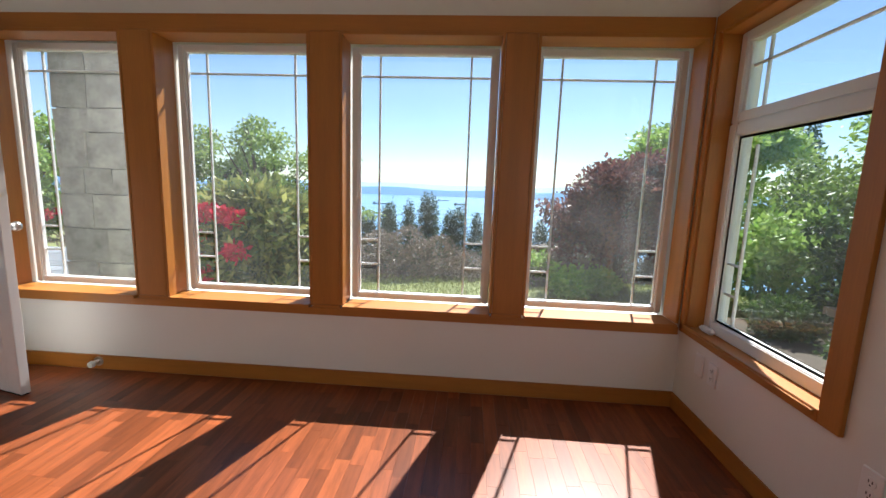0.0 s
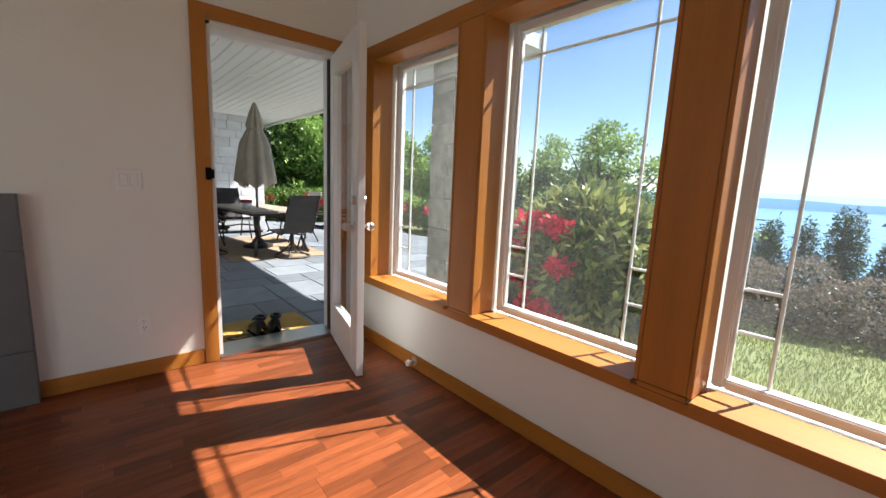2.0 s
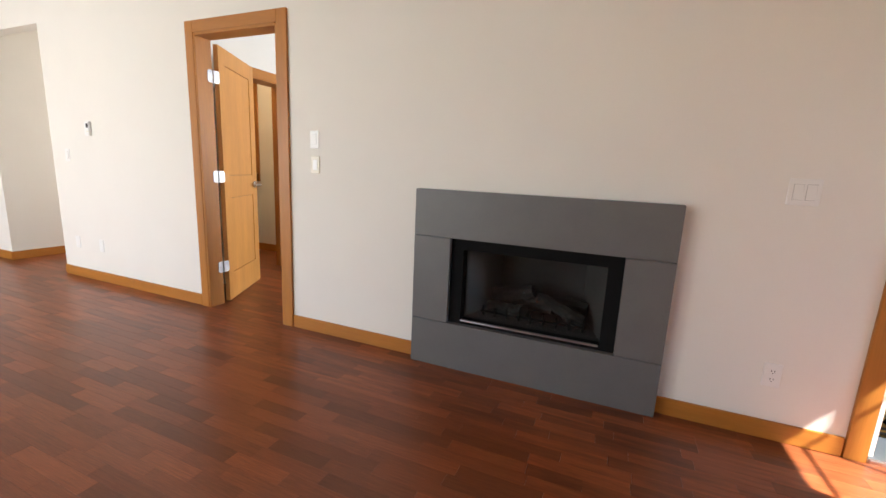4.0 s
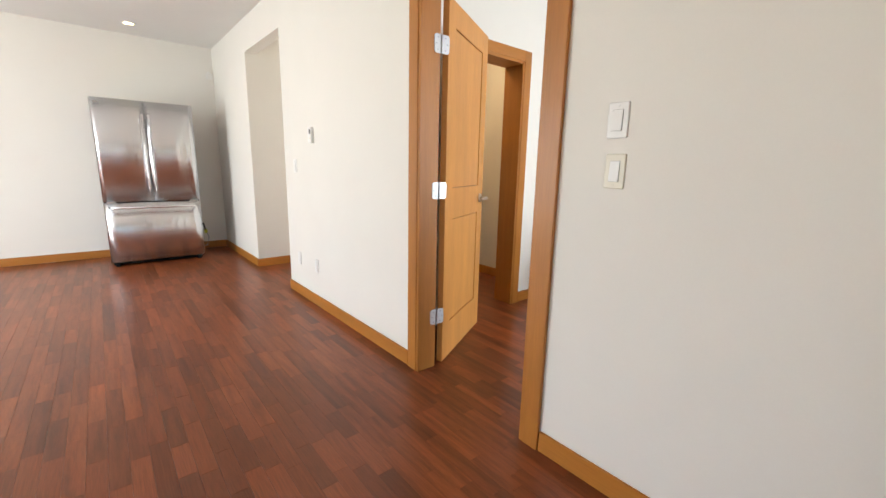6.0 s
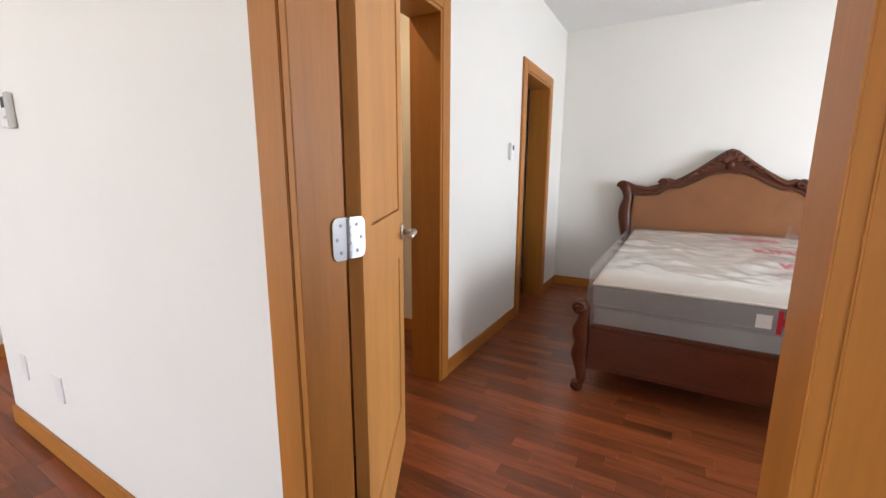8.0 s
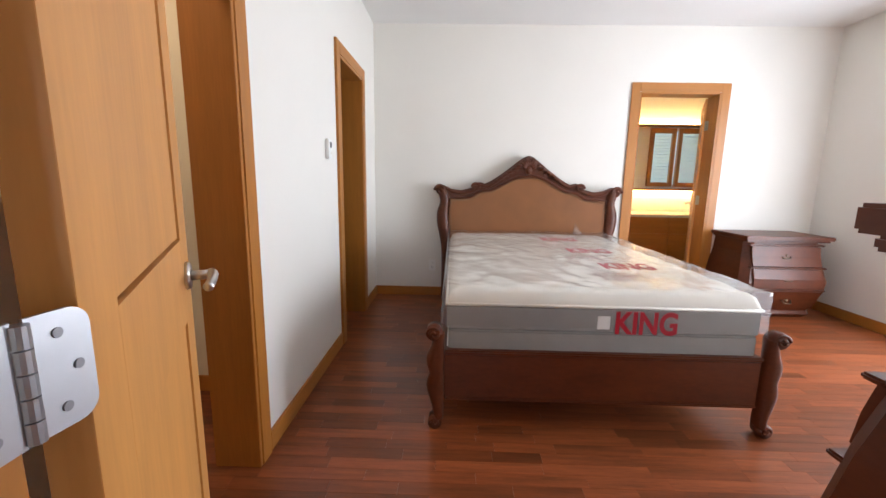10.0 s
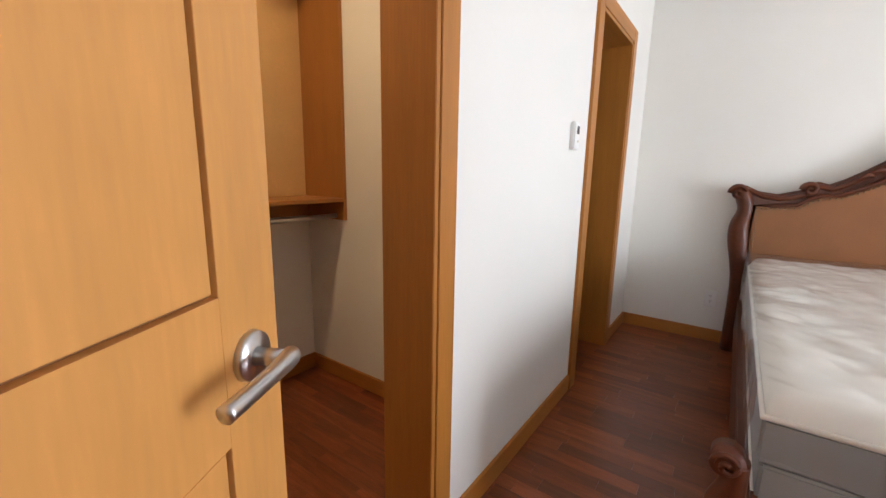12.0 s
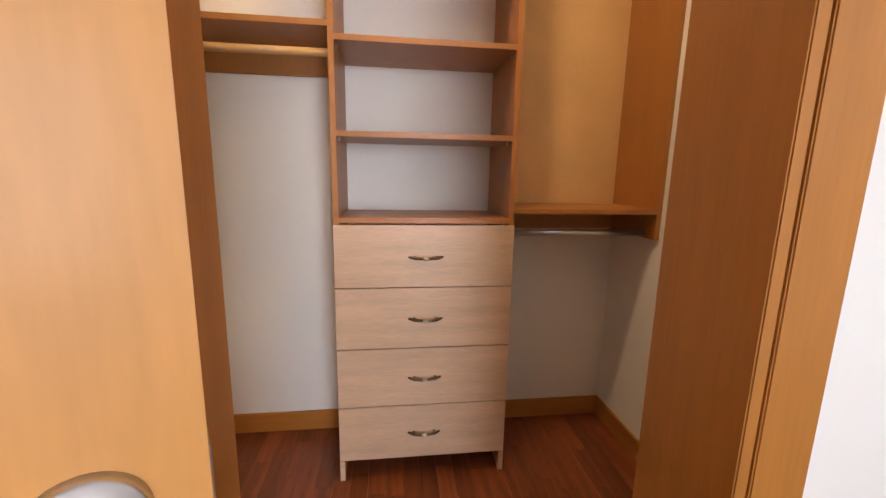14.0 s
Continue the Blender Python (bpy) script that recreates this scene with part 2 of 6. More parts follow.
def curved(pts, rs, n=5):
    """More points and radii on a smooth curve through the given ones."""
    P = [Vector(p) for p in pts]
    P, R = [P[0]] + P + [P[-1]], [rs[0]] + list(rs) + [rs[-1]]
    po, ro = [], []
    for i in range(1, len(P) - 2):
        for k in range(n):
            u = k / n
            w = (0.5 * (-u + 2 * u * u - u ** 3), 0.5 * (2 - 5 * u * u + 3 * u ** 3), 0.5 * (u + 4 * u * u - 3 * u ** 3), 0.5 * (u ** 3 - u * u))
            po.append(sum((P[i - 1 + j] * w[j] for j in range(4)), Vector()))
            ro.append(sum(R[i - 1 + j] * w[j] for j in range(4)))
    return po + [P[-1]], ro + [R[-1]]


def lathe(bm, profile, seg=20, at=(0, 0, 0), squash=(1, 1)):
    rings = [[bm.verts.new((at[0] + r * squash[0] * math.cos(k * math.tau / seg), at[1] + r * squash[1] * math.sin(k * math.tau / seg), at[2] + z)) for k in range(seg)] for r, z in profile]
    for a, b in zip(rings, rings[1:]):
        for k in range(seg):
            bm.faces.new((a[k], a[(k + 1) % seg], b[(k + 1) % seg], b[k]))
    bm.faces.new(rings[0][::-1]); bm.faces.new(rings[-1])
    return bm


def stack(bm, sections, seg=16):
    """A solid of level rings, each (x, y, z, half width along x, half width along y), smoothed between."""
    pts, ra = curved([c[:3] for c in sections], [c[3] for c in sections], 4)
    _, rb = curved([c[:3] for c in sections], [c[4] for c in sections], 4)
    rings = [[bm.verts.new((p.x + a * math.cos(k * math.tau / seg), p.y + b * math.sin(k * math.tau / seg), p.z)) for k in range(seg)] for p, a, b in zip(pts, ra, rb)]
    for a, b in zip(rings, rings[1:]):
        for k in range(seg):
            bm.faces.new((a[k], a[(k + 1) % seg], b[(k + 1) % seg], b[k]))
    bm.faces.new(rings[0][::-1]); bm.faces.new(rings[-1])
    return bm


def prism(bm, outline, axis, lo, hi):
    """A flat outline (pairs) drawn out along an axis: x gives pairs (y, z), y gives (x, z), z gives (x, y)."""
    def p(a, b, c):
        return {"x": (c, a, b), "y": (a, c, b), "z": (a, b, c)}[axis]
    va, vb = [bm.verts.new(p(a, b, lo)) for a, b in outline], [bm.verts.new(p(a, b, hi)) for a, b in outline]
    n = len(outline)
    for i in range(n):
        bm.faces.new((va[i], va[(i + 1) % n], vb[(i + 1) % n], vb[i]))
    bm.faces.new(va[::-1]); bm.faces.new(vb)
    bmesh.ops.recalc_face_normals(bm, faces=bm.faces)
    return bm


def mesh_of(name, bm, material, smooth=False):
    me = bpy.data.meshes.new(name)
    bmesh.ops.recalc_face_normals(bm, faces=bm.faces)
    bm.to_mesh(me)
    bm.free()
    if smooth:
        me.polygons.foreach_set("use_smooth", [True] * len(me.polygons))
    me.materials.append(material)
    return me


def part(name, bm, material, parent=None, label="", smooth=False):
    ob = new(name, mesh_of(name, bm, material, smooth))
    ob.parent = parent
    return tagged(ob, label)


def thing(name, label, category, at=None, group="", kind=""):
    ob = new(name)
    if at is not None:
        ob.matrix_world = at
    return tagged(ob, label, category, group, kind)


def setting(name, bm, material, label, category):
    return tagged(part(name, bm, material), label, category, kind="structure")


def words(text, size, depth, material, parent, m, name="lettering", label="", spread=1.0):
    cu = bpy.data.curves.new(name, "FONT")
    cu.body, cu.size, cu.extrude, cu.align_x, cu.space_character = text, size, depth, "CENTER", spread
    cu.offset = 0.03 * size
    tmp = bpy.data.objects.new(name, cu)
    scene.collection.objects.link(tmp)
    me = bpy.data.meshes.new_from_object(tmp.evaluated_get(bpy.context.evaluated_depsgraph_get()))
    bpy.data.objects.remove(tmp)
    me.materials.clear()
    me.materials.append(material)
    ob = new(name, me)
    ob.parent = parent
    ob.matrix_basis = m
    return tagged(ob, label)


def wall(name, axis, p0, p1, a0, a1, z0, z1, holes, material, label):
    """A wall across the axis between p0 and p1, from a0 to a1, with holes (a, b, low, high)."""
    bm = bmesh.new()
    def b(a, c, lo, hi):
        if c - a > 1e-4 and hi - lo > 1e-4:
            box(bm, *((p0, p1, a, c) if axis == "x" else (a, c, p0, p1)), lo, hi)
    at = a0
    for a, c, lo, hi in sorted(holes):
        b(at, a, z0, z1); b(a, c, z0, lo); b(a, c, hi, z1)
        at = c
    b(at, a1, z0, z1)
    return setting(name, bm, material, label, "wall")


def casing(name, axis, face, out, a0, a1, top, w=0.085, th=0.018, depth=0.0):
    """Door casing and jambs: flat boards round an opening on a wall's face; out is the side on which it stands proud."""
    ob = thing(name, "flat stained fir casing and jamb round an opening", "door frame", kind="structure")
    o = face + out * th
    back = face - out * depth
    def b(n, a, c, lo, hi, f0, f1, m):
        bm = bmesh.new()
        box(bm, *((min(f0, f1), max(f0, f1), a, c) if axis == "x" else (a, c, min(f0, f1), max(f0, f1))), lo, hi, bevel=0.002)
        part(n, bm, m, ob)
    flat = FIR_Y if axis == "x" else FIR_X
    b("casing_board", a0 - w, a0 - 0.004, 0, top + w, face, o, FIR_V)
    b("casing_board", a1 + 0.004, a1 + w, 0, top + w, face, o, FIR_V)
    b("casing_head", a0 - 0.004, a1 + 0.004, top + 0.004, top + w, face, o, flat)
    if depth:
        b("jamb", a0 - 0.004, a0 + 0.016, 0, top, back, o - out * 0.004, FIR_V)
        b("jamb", a1 - 0.016, a1 + 0.004, 0, top, back, o - out * 0.004, FIR_V)
        b("jamb_head", a0 + 0.016, a1 - 0.016, top - 0.016, top + 0.004, back, o - out * 0.004, flat)
    return ob


def baseboard(name, axis, face, out, runs, h=0.094, th=0.014):
    bm = bmesh.new()
    for a, c in runs:
        f0, f1 = sorted((face, face + out * th))
        box(bm, *((f0, f1, a, c) if axis == "x" else (a, c, f0, f1)), 0.001, h, bevel=0.003)
    return setting(name, bm, FIR_Y if axis == "x" else FIR_X, "stained fir baseboard along a white wall", "baseboard")


# ---- setting ----
XF, XE, YN, YS, CEILING = -2.985, 1.485, 3.658, -6.22, 2.69
XB, YB0, YB1, XH = -3.10, -1.985, 2.45, -7.03
# windows of the view wall: left and right edge of each opening
BAYS = [(-2.72, -1.807), (-1.621, -0.694), (-0.522, 0.392), (0.566, 1.462)]
SILL, HEAD = 0.515, 2.075

wall("wall_north", "y", YN, 3.93, -3.15, 1.70, -0.4, CEILING, [(a, b, SILL - 0.02, HEAD) for a, b in BAYS], WALL, "white painted wall under a row of windows")
wall("wall_east", "x", XE, 1.70, YS - 0.15, YN, -0.4, CEILING, [(2.70, 3.60, SILL - 0.02, HEAD), (-4.6, -3.2, 0.3, 2.2), (-1.9, -0.5, 0.3, 2.2)], WALL, "white painted side wall with a window")
wall("wall_west", "x", XB, XF, -3.589, YN, -0.02, CEILING, [(2.66, 3.49, -0.02, 2.13), (-1.50, -0.70, -0.02, 2.11), (0.60, 1.62, 0.25, 0.85)], WALL, "warm white painted wall with a fireplace and two doors")
wall("wall_hall", "x", -3.10, XF, -6.22, -3.589, -0.02, CEILING, [(-4.66, -3.589, -0.02, 2.365)], WALL, "white painted wall with an opening to a hall")
wall("wall_hall_far", "y", -4.80, -4.66, -5.4, -3.10, -0.02, CEILING, [], WALL, "white painted side wall of the hall")
wall("wall_hall_near", "y", -3.70, -3.589, -5.4, -3.10, -0.02, CEILING, [], WALL, "white painted wall between hall and closet")
wall("wall_hall_end", "x", -5.5, -5.4, -4.8, -3.46, -0.02, CEILING, [(-4.45, -3.85, 0.9, 2.1)], WALL, "unseen white painted end wall of the hall with an added window")
wall("wall_south", "y", -6.37, YS, -3.10, 1.70, -0.02, CEILING, [], WALL, "white painted wall behind the refrigerator")
wall("wall_bedroom_south", "y", -2.165, YB0, -7.2, XB, -0.02, CEILING, [(-6.44, -5.755, -0.02, 2.045), (-4.378, -3.67, -0.02, 2.045)], WALL, "white painted bedroom wall with two closet openings")
wall("wall_bedroom_west", "x", -7.20, XH, YB0, YB1, -0.02, CEILING, [(0.615, 1.39, -0.02, 2.09)], WALL, "white painted wall behind the bed")
wall("wall_bedroom_north", "y", YB1, 2.63, -11.0, -3.10, -0.4, CEILING, [(-5.75, -4.4, 0.25, 2.2), (-8.6, -7.6, 1.2, 2.0)], WALL, "white painted wall with a wide window")
wall("wall_closet_back", "y", -3.46, -3.36, -7.2, -3.0, -0.02, CEILING, [], WALL, "white painted back wall of the closets")
wall("wall_closet_side", "x", -5.10, -4.972, -3.36, -2.165, -0.02, CEILING, [], WALL, "white painted closet side wall")
wall("wall_closet_end", "x", -7.2, -7.1, -3.36, -2.165, -0.02, CEILING, [], WALL, "white painted closet end wall")
wall("wall_bath_west", "x", -9.15, -9.0, -0.6, 2.45, -0.02, CEILING, [(1.70, 2.39, 1.2, 1.97)], WALL, "cream painted bathroom wall with a window")
wall("wall_bath_south", "y", -0.7, -0.55, -9.15, -7.2, -0.02, CEILING, [], WALL, "cream painted bathroom wall")
bm = boxed(-3.6, -3.10, 0.42, 0.598, 0, 1.3)
box(bm, -3.6, -3.10, 1.622, 1.80, 0, 1.3); box(bm, -3.6, -3.10, 0.598, 1.622, 0.852, 1.3); box(bm, -3.6, -3.10, 0.598, 1.622, 0, 0.248); box(bm, -3.68, -3.6, 0.42, 1.80, 0, 1.3)
setting("wall_chase", bm, WALL, "white painted box behind the fireplace", "wall")

bm = boxed(-9.3, 1.85, -6.5, 3.98, CEILING, CEILING + 0.22)
setting("ceiling", bm, CEIL, "plain white painted ceiling", "ceiling")
bm = boxed(-9.2, 1.6, -6.4, YB1 + 0.1, -0.25, -0.012)
box(bm, -3.12, 1.6, YB1 + 0.1, 3.8, -0.25, -0.012)
floor = setting("floor", bm, mat("subfloor", (0.05, 0.017, 0.008), 0.5), "dark red hardwood floor of short staves", "floor")

BASE = [("baseboard_north", "y", YN, -1, [(XF + 0.02, XE)]), ("baseboard_east", "x", XE, -1, [(YS, YN - 0.014)]),
        ("baseboard_west", "x", XF, 1, [(-3.589, -1.59), (-0.611, 0.402), (1.802, 2.571)]), ("baseboard_hall", "x", XF, 1, [(YS, -4.66)]),
        ("baseboard_hall_side", "y", -4.66, 1, [(-5.4, XF + 0.014)]), ("baseboard_south", "y", YS, 1, [(XF + 0.014, XE)]),
        ("baseboard_bedroom_south", "y", YB0, 1, [(XH, -6.53), (-5.665, -4.468)]), ("baseboard_bedroom_west", "x", XH, 1, [(YB0 + 0.014, 0.525), (1.48, YB1)]),
        ("baseboard_bedroom_north", "y", YB1, -1, [(XH + 0.014, XB)]), ("baseboard_closet", "y", -3.36, 1, [(-4.972, -3.10)]), ("baseboard_closet_side", "x", -4.972, 1, [(-3.346, -2.165)]),
        ("baseboard_closet_near", "x", -3.10, -1, [(-3.346, -2.165)])]
for row in BASE:
    baseboard(*row)

casing("door_frame_bedroom", "x", XF, 1, -1.50, -0.70, 2.11, depth=0.115)
casing("door_frame_patio", "x", XF, 1, 2.66, 3.49, 2.13, depth=0.0)
casing("door_frame_closet", "y", YB0, 1, -4.378, -3.67, 2.045, depth=0.18)
casing("door_frame_dressing", "y", YB0, 1, -6.44, -5.755, 2.045, depth=0.18)
casing("door_frame_bathroom", "x", XH, 1, 0.615, 1.39, 2.09, depth=0.17)


# ---- view windows ----
def fir_lining(ob, a, b, z0, z1, inner, outer, axis):
    """Boards that line a window's opening, with the sill."""
    def bd(n, p, q, lo, hi, m, f0=inner, f1=outer):
        f0, f1 = sorted((f0, f1))
        part(n, boxed(*((p, q, f0, f1) if axis == "y" else (f0, f1, p, q)), lo, hi, bevel=0.0015), m, ob)
    flat = FIR_X if axis == "y" else FIR_Y
    bd("lining", a, a + 0.016, z0, z1, FIR_V); bd("lining", b - 0.016, b, z0, z1, FIR_V)
    bd("lining_head", a + 0.016, b - 0.016, z1 - 0.016, z1, flat)
    bd("window_sill", a + 0.016, b - 0.016, z0 - 0.02, z0, flat, inner - (0.022 if axis == "y" else 0.022), outer)


def vinyl_frame(ob, a, b, z0, z1, p, axis, w=0.04, d=0.06):
    for n, q, r, lo, hi in (("frame_stile", a, a + w, z0, z1), ("frame_stile", b - w, b, z0, z1), ("frame_rail", a + w, b - w, z0, z0 + w), ("frame_rail", a + w, b - w, z1 - w, z1)):
        part(n, boxed(*((q, r, p - d / 2, p + d / 2) if axis == "y" else (p - d / 2, p + d / 2, q, r)), lo, hi, bevel=0.006), WHITE, ob)
    for n, q, r, lo, hi in (("glazing_bead", a + w, a + w + 0.01, z0 + w, z1 - w), ("glazing_bead", b - w - 0.01, b - w, z0 + w, z1 - w)):
        part(n, boxed(*((q, r, p - 0.012, p + 0.012) if axis == "y" else (p - 0.012, p + 0.012, q, r)), lo, hi, bevel=0.003), WHITE, ob)
    g = part("pane", boxed(*((a + w, b - w, p - 0.002, p + 0.002) if axis == "y" else (p - 0.002, p + 0.002, a + w, b - w)), z0 + w, z1 - w), VEILED_GLASS, ob)
    g.visible_shadow = False


def bar(ob, axis, p, a0, a1, z0, z1):
    part("muntin", boxed(*((a0, a1, p - 0.008, p + 0.008) if axis == "y" else (p - 0.008, p + 0.008, a0, a1)), z0, z1, bevel=0.003), WHITE, ob)


for i, (a, b) in enumerate(BAYS):
    ob = thing("window_%d" % (i + 1), "tall white vinyl window with prairie muntins in a fir lining", "window", kind="structure")
    fir_lining(ob, a, b, SILL, HEAD, YN - 0.018, 3.80, "y")
    a2, b2, z0, z1, p = a + 0.016, b - 0.016, SILL, HEAD - 0.016, 3.862
    vinyl_frame(ob, a2, b2, z0, z1, p, "y")
    gl, gr, gb, gt = a2 + 0.05, b2 - 0.05, z0 + 0.04, z1 - 0.04
    ml, mr, q = gl + 0.115, gr - 0.115, p + 0.012
    bar(ob, "y", q, ml - 0.006, ml + 0.006, gb, gt); bar(ob, "y", q, mr - 0.006, mr + 0.006, gb, gt)
    bar(ob, "y", q, gl, gr, 1.892, 1.904)
    for z in (0.735, 0.895):
        bar(ob, "y", q, gl, ml - 0.006, z - 0.006, z + 0.006); bar(ob, "y", q, mr + 0.006, gr, z - 0.006, z + 0.006)

# casing boards of the window row, on the wall's face
trim = thing("window_trim", "continuous flat fir casing round a row of windows", "window trim", kind="structure")
f0, f1 = YN - 0.018, YN
edges = [(-2.83, BAYS[0][0])] + [(BAYS[k][1], BAYS[k + 1][0]) for k in range(3)]
for a, b in edges:
    part("mullion_board", boxed(a + 0.002, b - 0.002, f0, f1, SILL + 0.002, HEAD - 0.002, bevel=0.002), FIR_V, trim)
part("head_board", boxed(-2.83, XE - 0.02, f0, f1, HEAD, 2.16, bevel=0.002), FIR_X, trim)
part("apron_board", boxed(-2.83, XE - 0.02, f0 - 0.002, f1, 0.45, SILL - 0.021, bevel=0.002), FIR_X, trim)
for a, b in edges:
    part("sill_board", boxed(a, b, f0 - 0.002, f1, SILL - 0.02, SILL, bevel=0.002), FIR_X, trim)
trim = thing("window_trim_east", "flat fir casing round the side window", "window trim", kind="structure")
part("mullion_board", boxed(XE - 0.018, XE, 3.602, YN - 0.019, SILL - 0.019, HEAD - 0.002, bevel=0.002), FIR_V, trim)
part("mullion_board", boxed(XE - 0.018, XE, 2.612, 2.698, 0.478, 2.16, bevel=0.002), FIR_V, trim)
part("head_board", boxed(XE - 0.018, XE, 2.70, YN - 0.019, HEAD, 2.16, bevel=0.002), FIR_Y, trim)
part("apron_board", boxed(XE - 0.018, XE, 2.70, YN - 0.019, 0.478, SILL + 0.03 - 0.021, bevel=0.002), FIR_Y, trim)
ob = thing("window_5", "white vinyl side window with a casement under a fixed light", "window", kind="structure")
fir_lining(ob, 2.70, 3.60, SILL, HEAD, XE - 0.004, 1.60, "x")
vinyl_frame(ob, 2.716, 3.584, 1.615, HEAD - 0.016, 1.60, "x", 0.055)
vinyl_frame(ob, 2.716, 3.584, SILL, 1.613, 1.60, "x", 0.062, 0.07)
for a, b, lo, hi in ((2.779, 2.787, 0.578, 1.550), (3.513, 3.521, 0.578, 1.550), (2.787, 3.513, 0.578, 0.586), (2.787, 3.513, 1.540, 1.550)):
    part("gasket", boxed(1.588, 1.598, a, b, lo, hi), BLACK, ob, "black rubber gasket")
bar(ob, "x", 1.612, 2.77, 3.53, 1.885, 1.897); bar(ob, "x", 1.612, 3.41, 3.422, 1.67, 2.0); bar(ob, "x", 1.612, 3.41, 3.422, 0.57, 1.50)
for z in (0.735, 0.895):
    bar(ob, "x", 1.612, 3.422, 3.53, z - 0.006, z + 0.006)
bm = boxed(1.528, 1.565, 3.46, 3.56, SILL, SILL + 0.028, bevel=0.008)
cyl(bm, (1.535, 3.50, SILL + 0.02), (1.51, 3.40, SILL + 0.045), 0.007)
part("crank", bm, WHITE, ob, "white casement crank")
# Two unseen side windows, added to brighten the south end of the room
for k, (a, b) in enumerate(((-4.6, -3.2), (-1.9, -0.5))):
    ob = thing("window_%d" % (k + 6), "wide white vinyl window, unseen, added for daylight", "window", kind="structure")
    vinyl_frame(ob, a, b, 0.3, 2.2, 1.62, "x")
ob = thing("window_8", "wide white vinyl bedroom window", "window", kind="structure")
vinyl_frame(ob, -5.75, -4.4, 0.25, 2.2, 2.55, "y")
area_lamp("sky_light_bedroom", (-5.075, 2.512, 1.225), (-5.075, 0, 1.1), 1.33, 1.9, 27, (0.88, 0.95, 1.0))
# Unseen hall window and lamp, added to brighten the hall's side wall
ob = thing("window_10", "unseen white vinyl window added to light the hall", "window", kind="structure")
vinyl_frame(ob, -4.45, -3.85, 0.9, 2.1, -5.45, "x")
area_lamp("hall_fill_light", (-5.385, -4.15, 1.5), (-3.0, -4.3, 1.3), 0.55, 1.15, 4.5, (1.0, 0.95, 0.88))
# Fill lamps set in the two added side windows
area_lamp("kitchen_fill_light", (1.46, -3.9, 1.3), (0, -3.9, 1.1), 1.3, 1.8, 23)
area_lamp("dining_fill_light", (1.46, -1.2, 1.3), (0, -1.2, 1.1), 1.3, 1.8, 6)


# ---- doors ----
def panel_door(name, m, w, h, label):
    """A two-panel interior door with its lever. Local x runs from the hinge to the free edge, y through the thickness."""
    ob = thing(name, label, "door", m)
    t = 0.0175
    s, mid = 0.112, (0.892, 1.078)
    part("stile", boxed(0, s, -t, t, 0.008, h, bevel=0.0006), DOORWOOD, ob)
    part("stile", boxed(w - s, w, -t, t, 0.008, h, bevel=0.0006), DOORWOOD, ob)
    for lo, hi in ((0.008, 0.24), mid, (h - 0.13, h)):
        part("rail", boxed(s, w - s, -t, t, lo, hi), DOORWOOD, ob)
    for lo, hi in ((0.24, mid[0]), (mid[1], h - 0.13)):
        part("recess", boxed(s, w - s, -0.005, 0.005, lo, hi), GROOVE, ob)
        part("panel", boxed(s + 0.005, w - s - 0.005, -t + 0.004, t - 0.004, lo + 0.005, hi - 0.005, bevel=0.001), DOORWOOD, ob)
    for side in (-1, 1):
        y = side * t
        rose = bmesh.new()
        cyl(rose, (w - 0.065, y, 0.988), (w - 0.065, y + side * 0.010, 0.988), 0.033, 0.031, 28)
        cyl(rose, (w - 0.065, y + side * 0.008, 0.988), (w - 0.065, y + side * 0.05, 0.988), 0.012, 0.011, 16)
        r = part("rose", rose, CHROME, ob, "satin nickel rose", True)
        lev = bmesh.new()
        tube(lev, *curved([(w - 0.054, y + side * 0.05, 0.988), (w - 0.07, y + side * 0.054, 0.989), (w - 0.11, y + side * 0.057, 0.990), (w - 0.15, y + side * 0.056, 0.989), (w - 0.185, y + side * 0.052, 0.986)], [0.012, 0.0125, 0.0105, 0.010, 0.0105]), 14)
        part("lever", lev, CHROME, ob, "satin nickel lever handle", True)
    part("latch_plate", boxed(w, w + 0.0015, -0.012, 0.012, 0.95, 1.01), CHROME, ob)
    return ob


def hinge(m, group):
    ob = thing("hinge", "satin steel butt hinge on a fir door jamb", "hinge", m, group)
    for sgn in (-1, 1):
        edge = [(0.004, -0.047), (0.004, 0.047)]
        for cz, a0 in ((0.031, 90), (-0.031, 0)):
            edge += [(0.032 + 0.016 * math.cos(radians(a0 - 18 * q)), cz + 0.016 * math.sin(radians(a0 - 18 * q))) for q in range(6)]
        lf = prism(bmesh.new(), [(sgn * a, b) for a, b in edge], "y", -0.0015, 0.0015)
        bend = 0.14 if sgn < 0 else 0.0
        for v in lf.verts:
            v.co.y += bend * abs(v.co.x)
        leafp = part("leaf", lf, HINGE, ob)
        for k in (-1, 0, 1):
            sx = 0.024 if k else 0.036
            part("screw", cyl(bmesh.new(), (sgn * sx, 0.001 + bend * sx, 0.03 * k), (sgn * sx, 0.0024 + bend * sx, 0.03 * k), 0.0042, seg=12), SCREW, leafp)
    for k in range(5):
        part("knuckle", cyl(bmesh.new(), (0, 0.003, -0.045 + 0.018 * k + 0.0006), (0, 0.003, -0.045 + 0.018 * (k + 1) - 0.0006), 0.0062, seg=12), HINGE, ob)
    return ob


BED_DOOR = math.degrees(math.atan2(-0.385, -0.73))
panel_door("interior_door", pose(-3.150, -1.502, 0, 0, 0, BED_DOOR), 0.73, 2.085, "open maple veneer two-panel door with satin lever")
for z in (0.322, 1.070, 1.835):
    hinge(pose(-3.104, -1.4805, z), "hinges of the bedroom door")


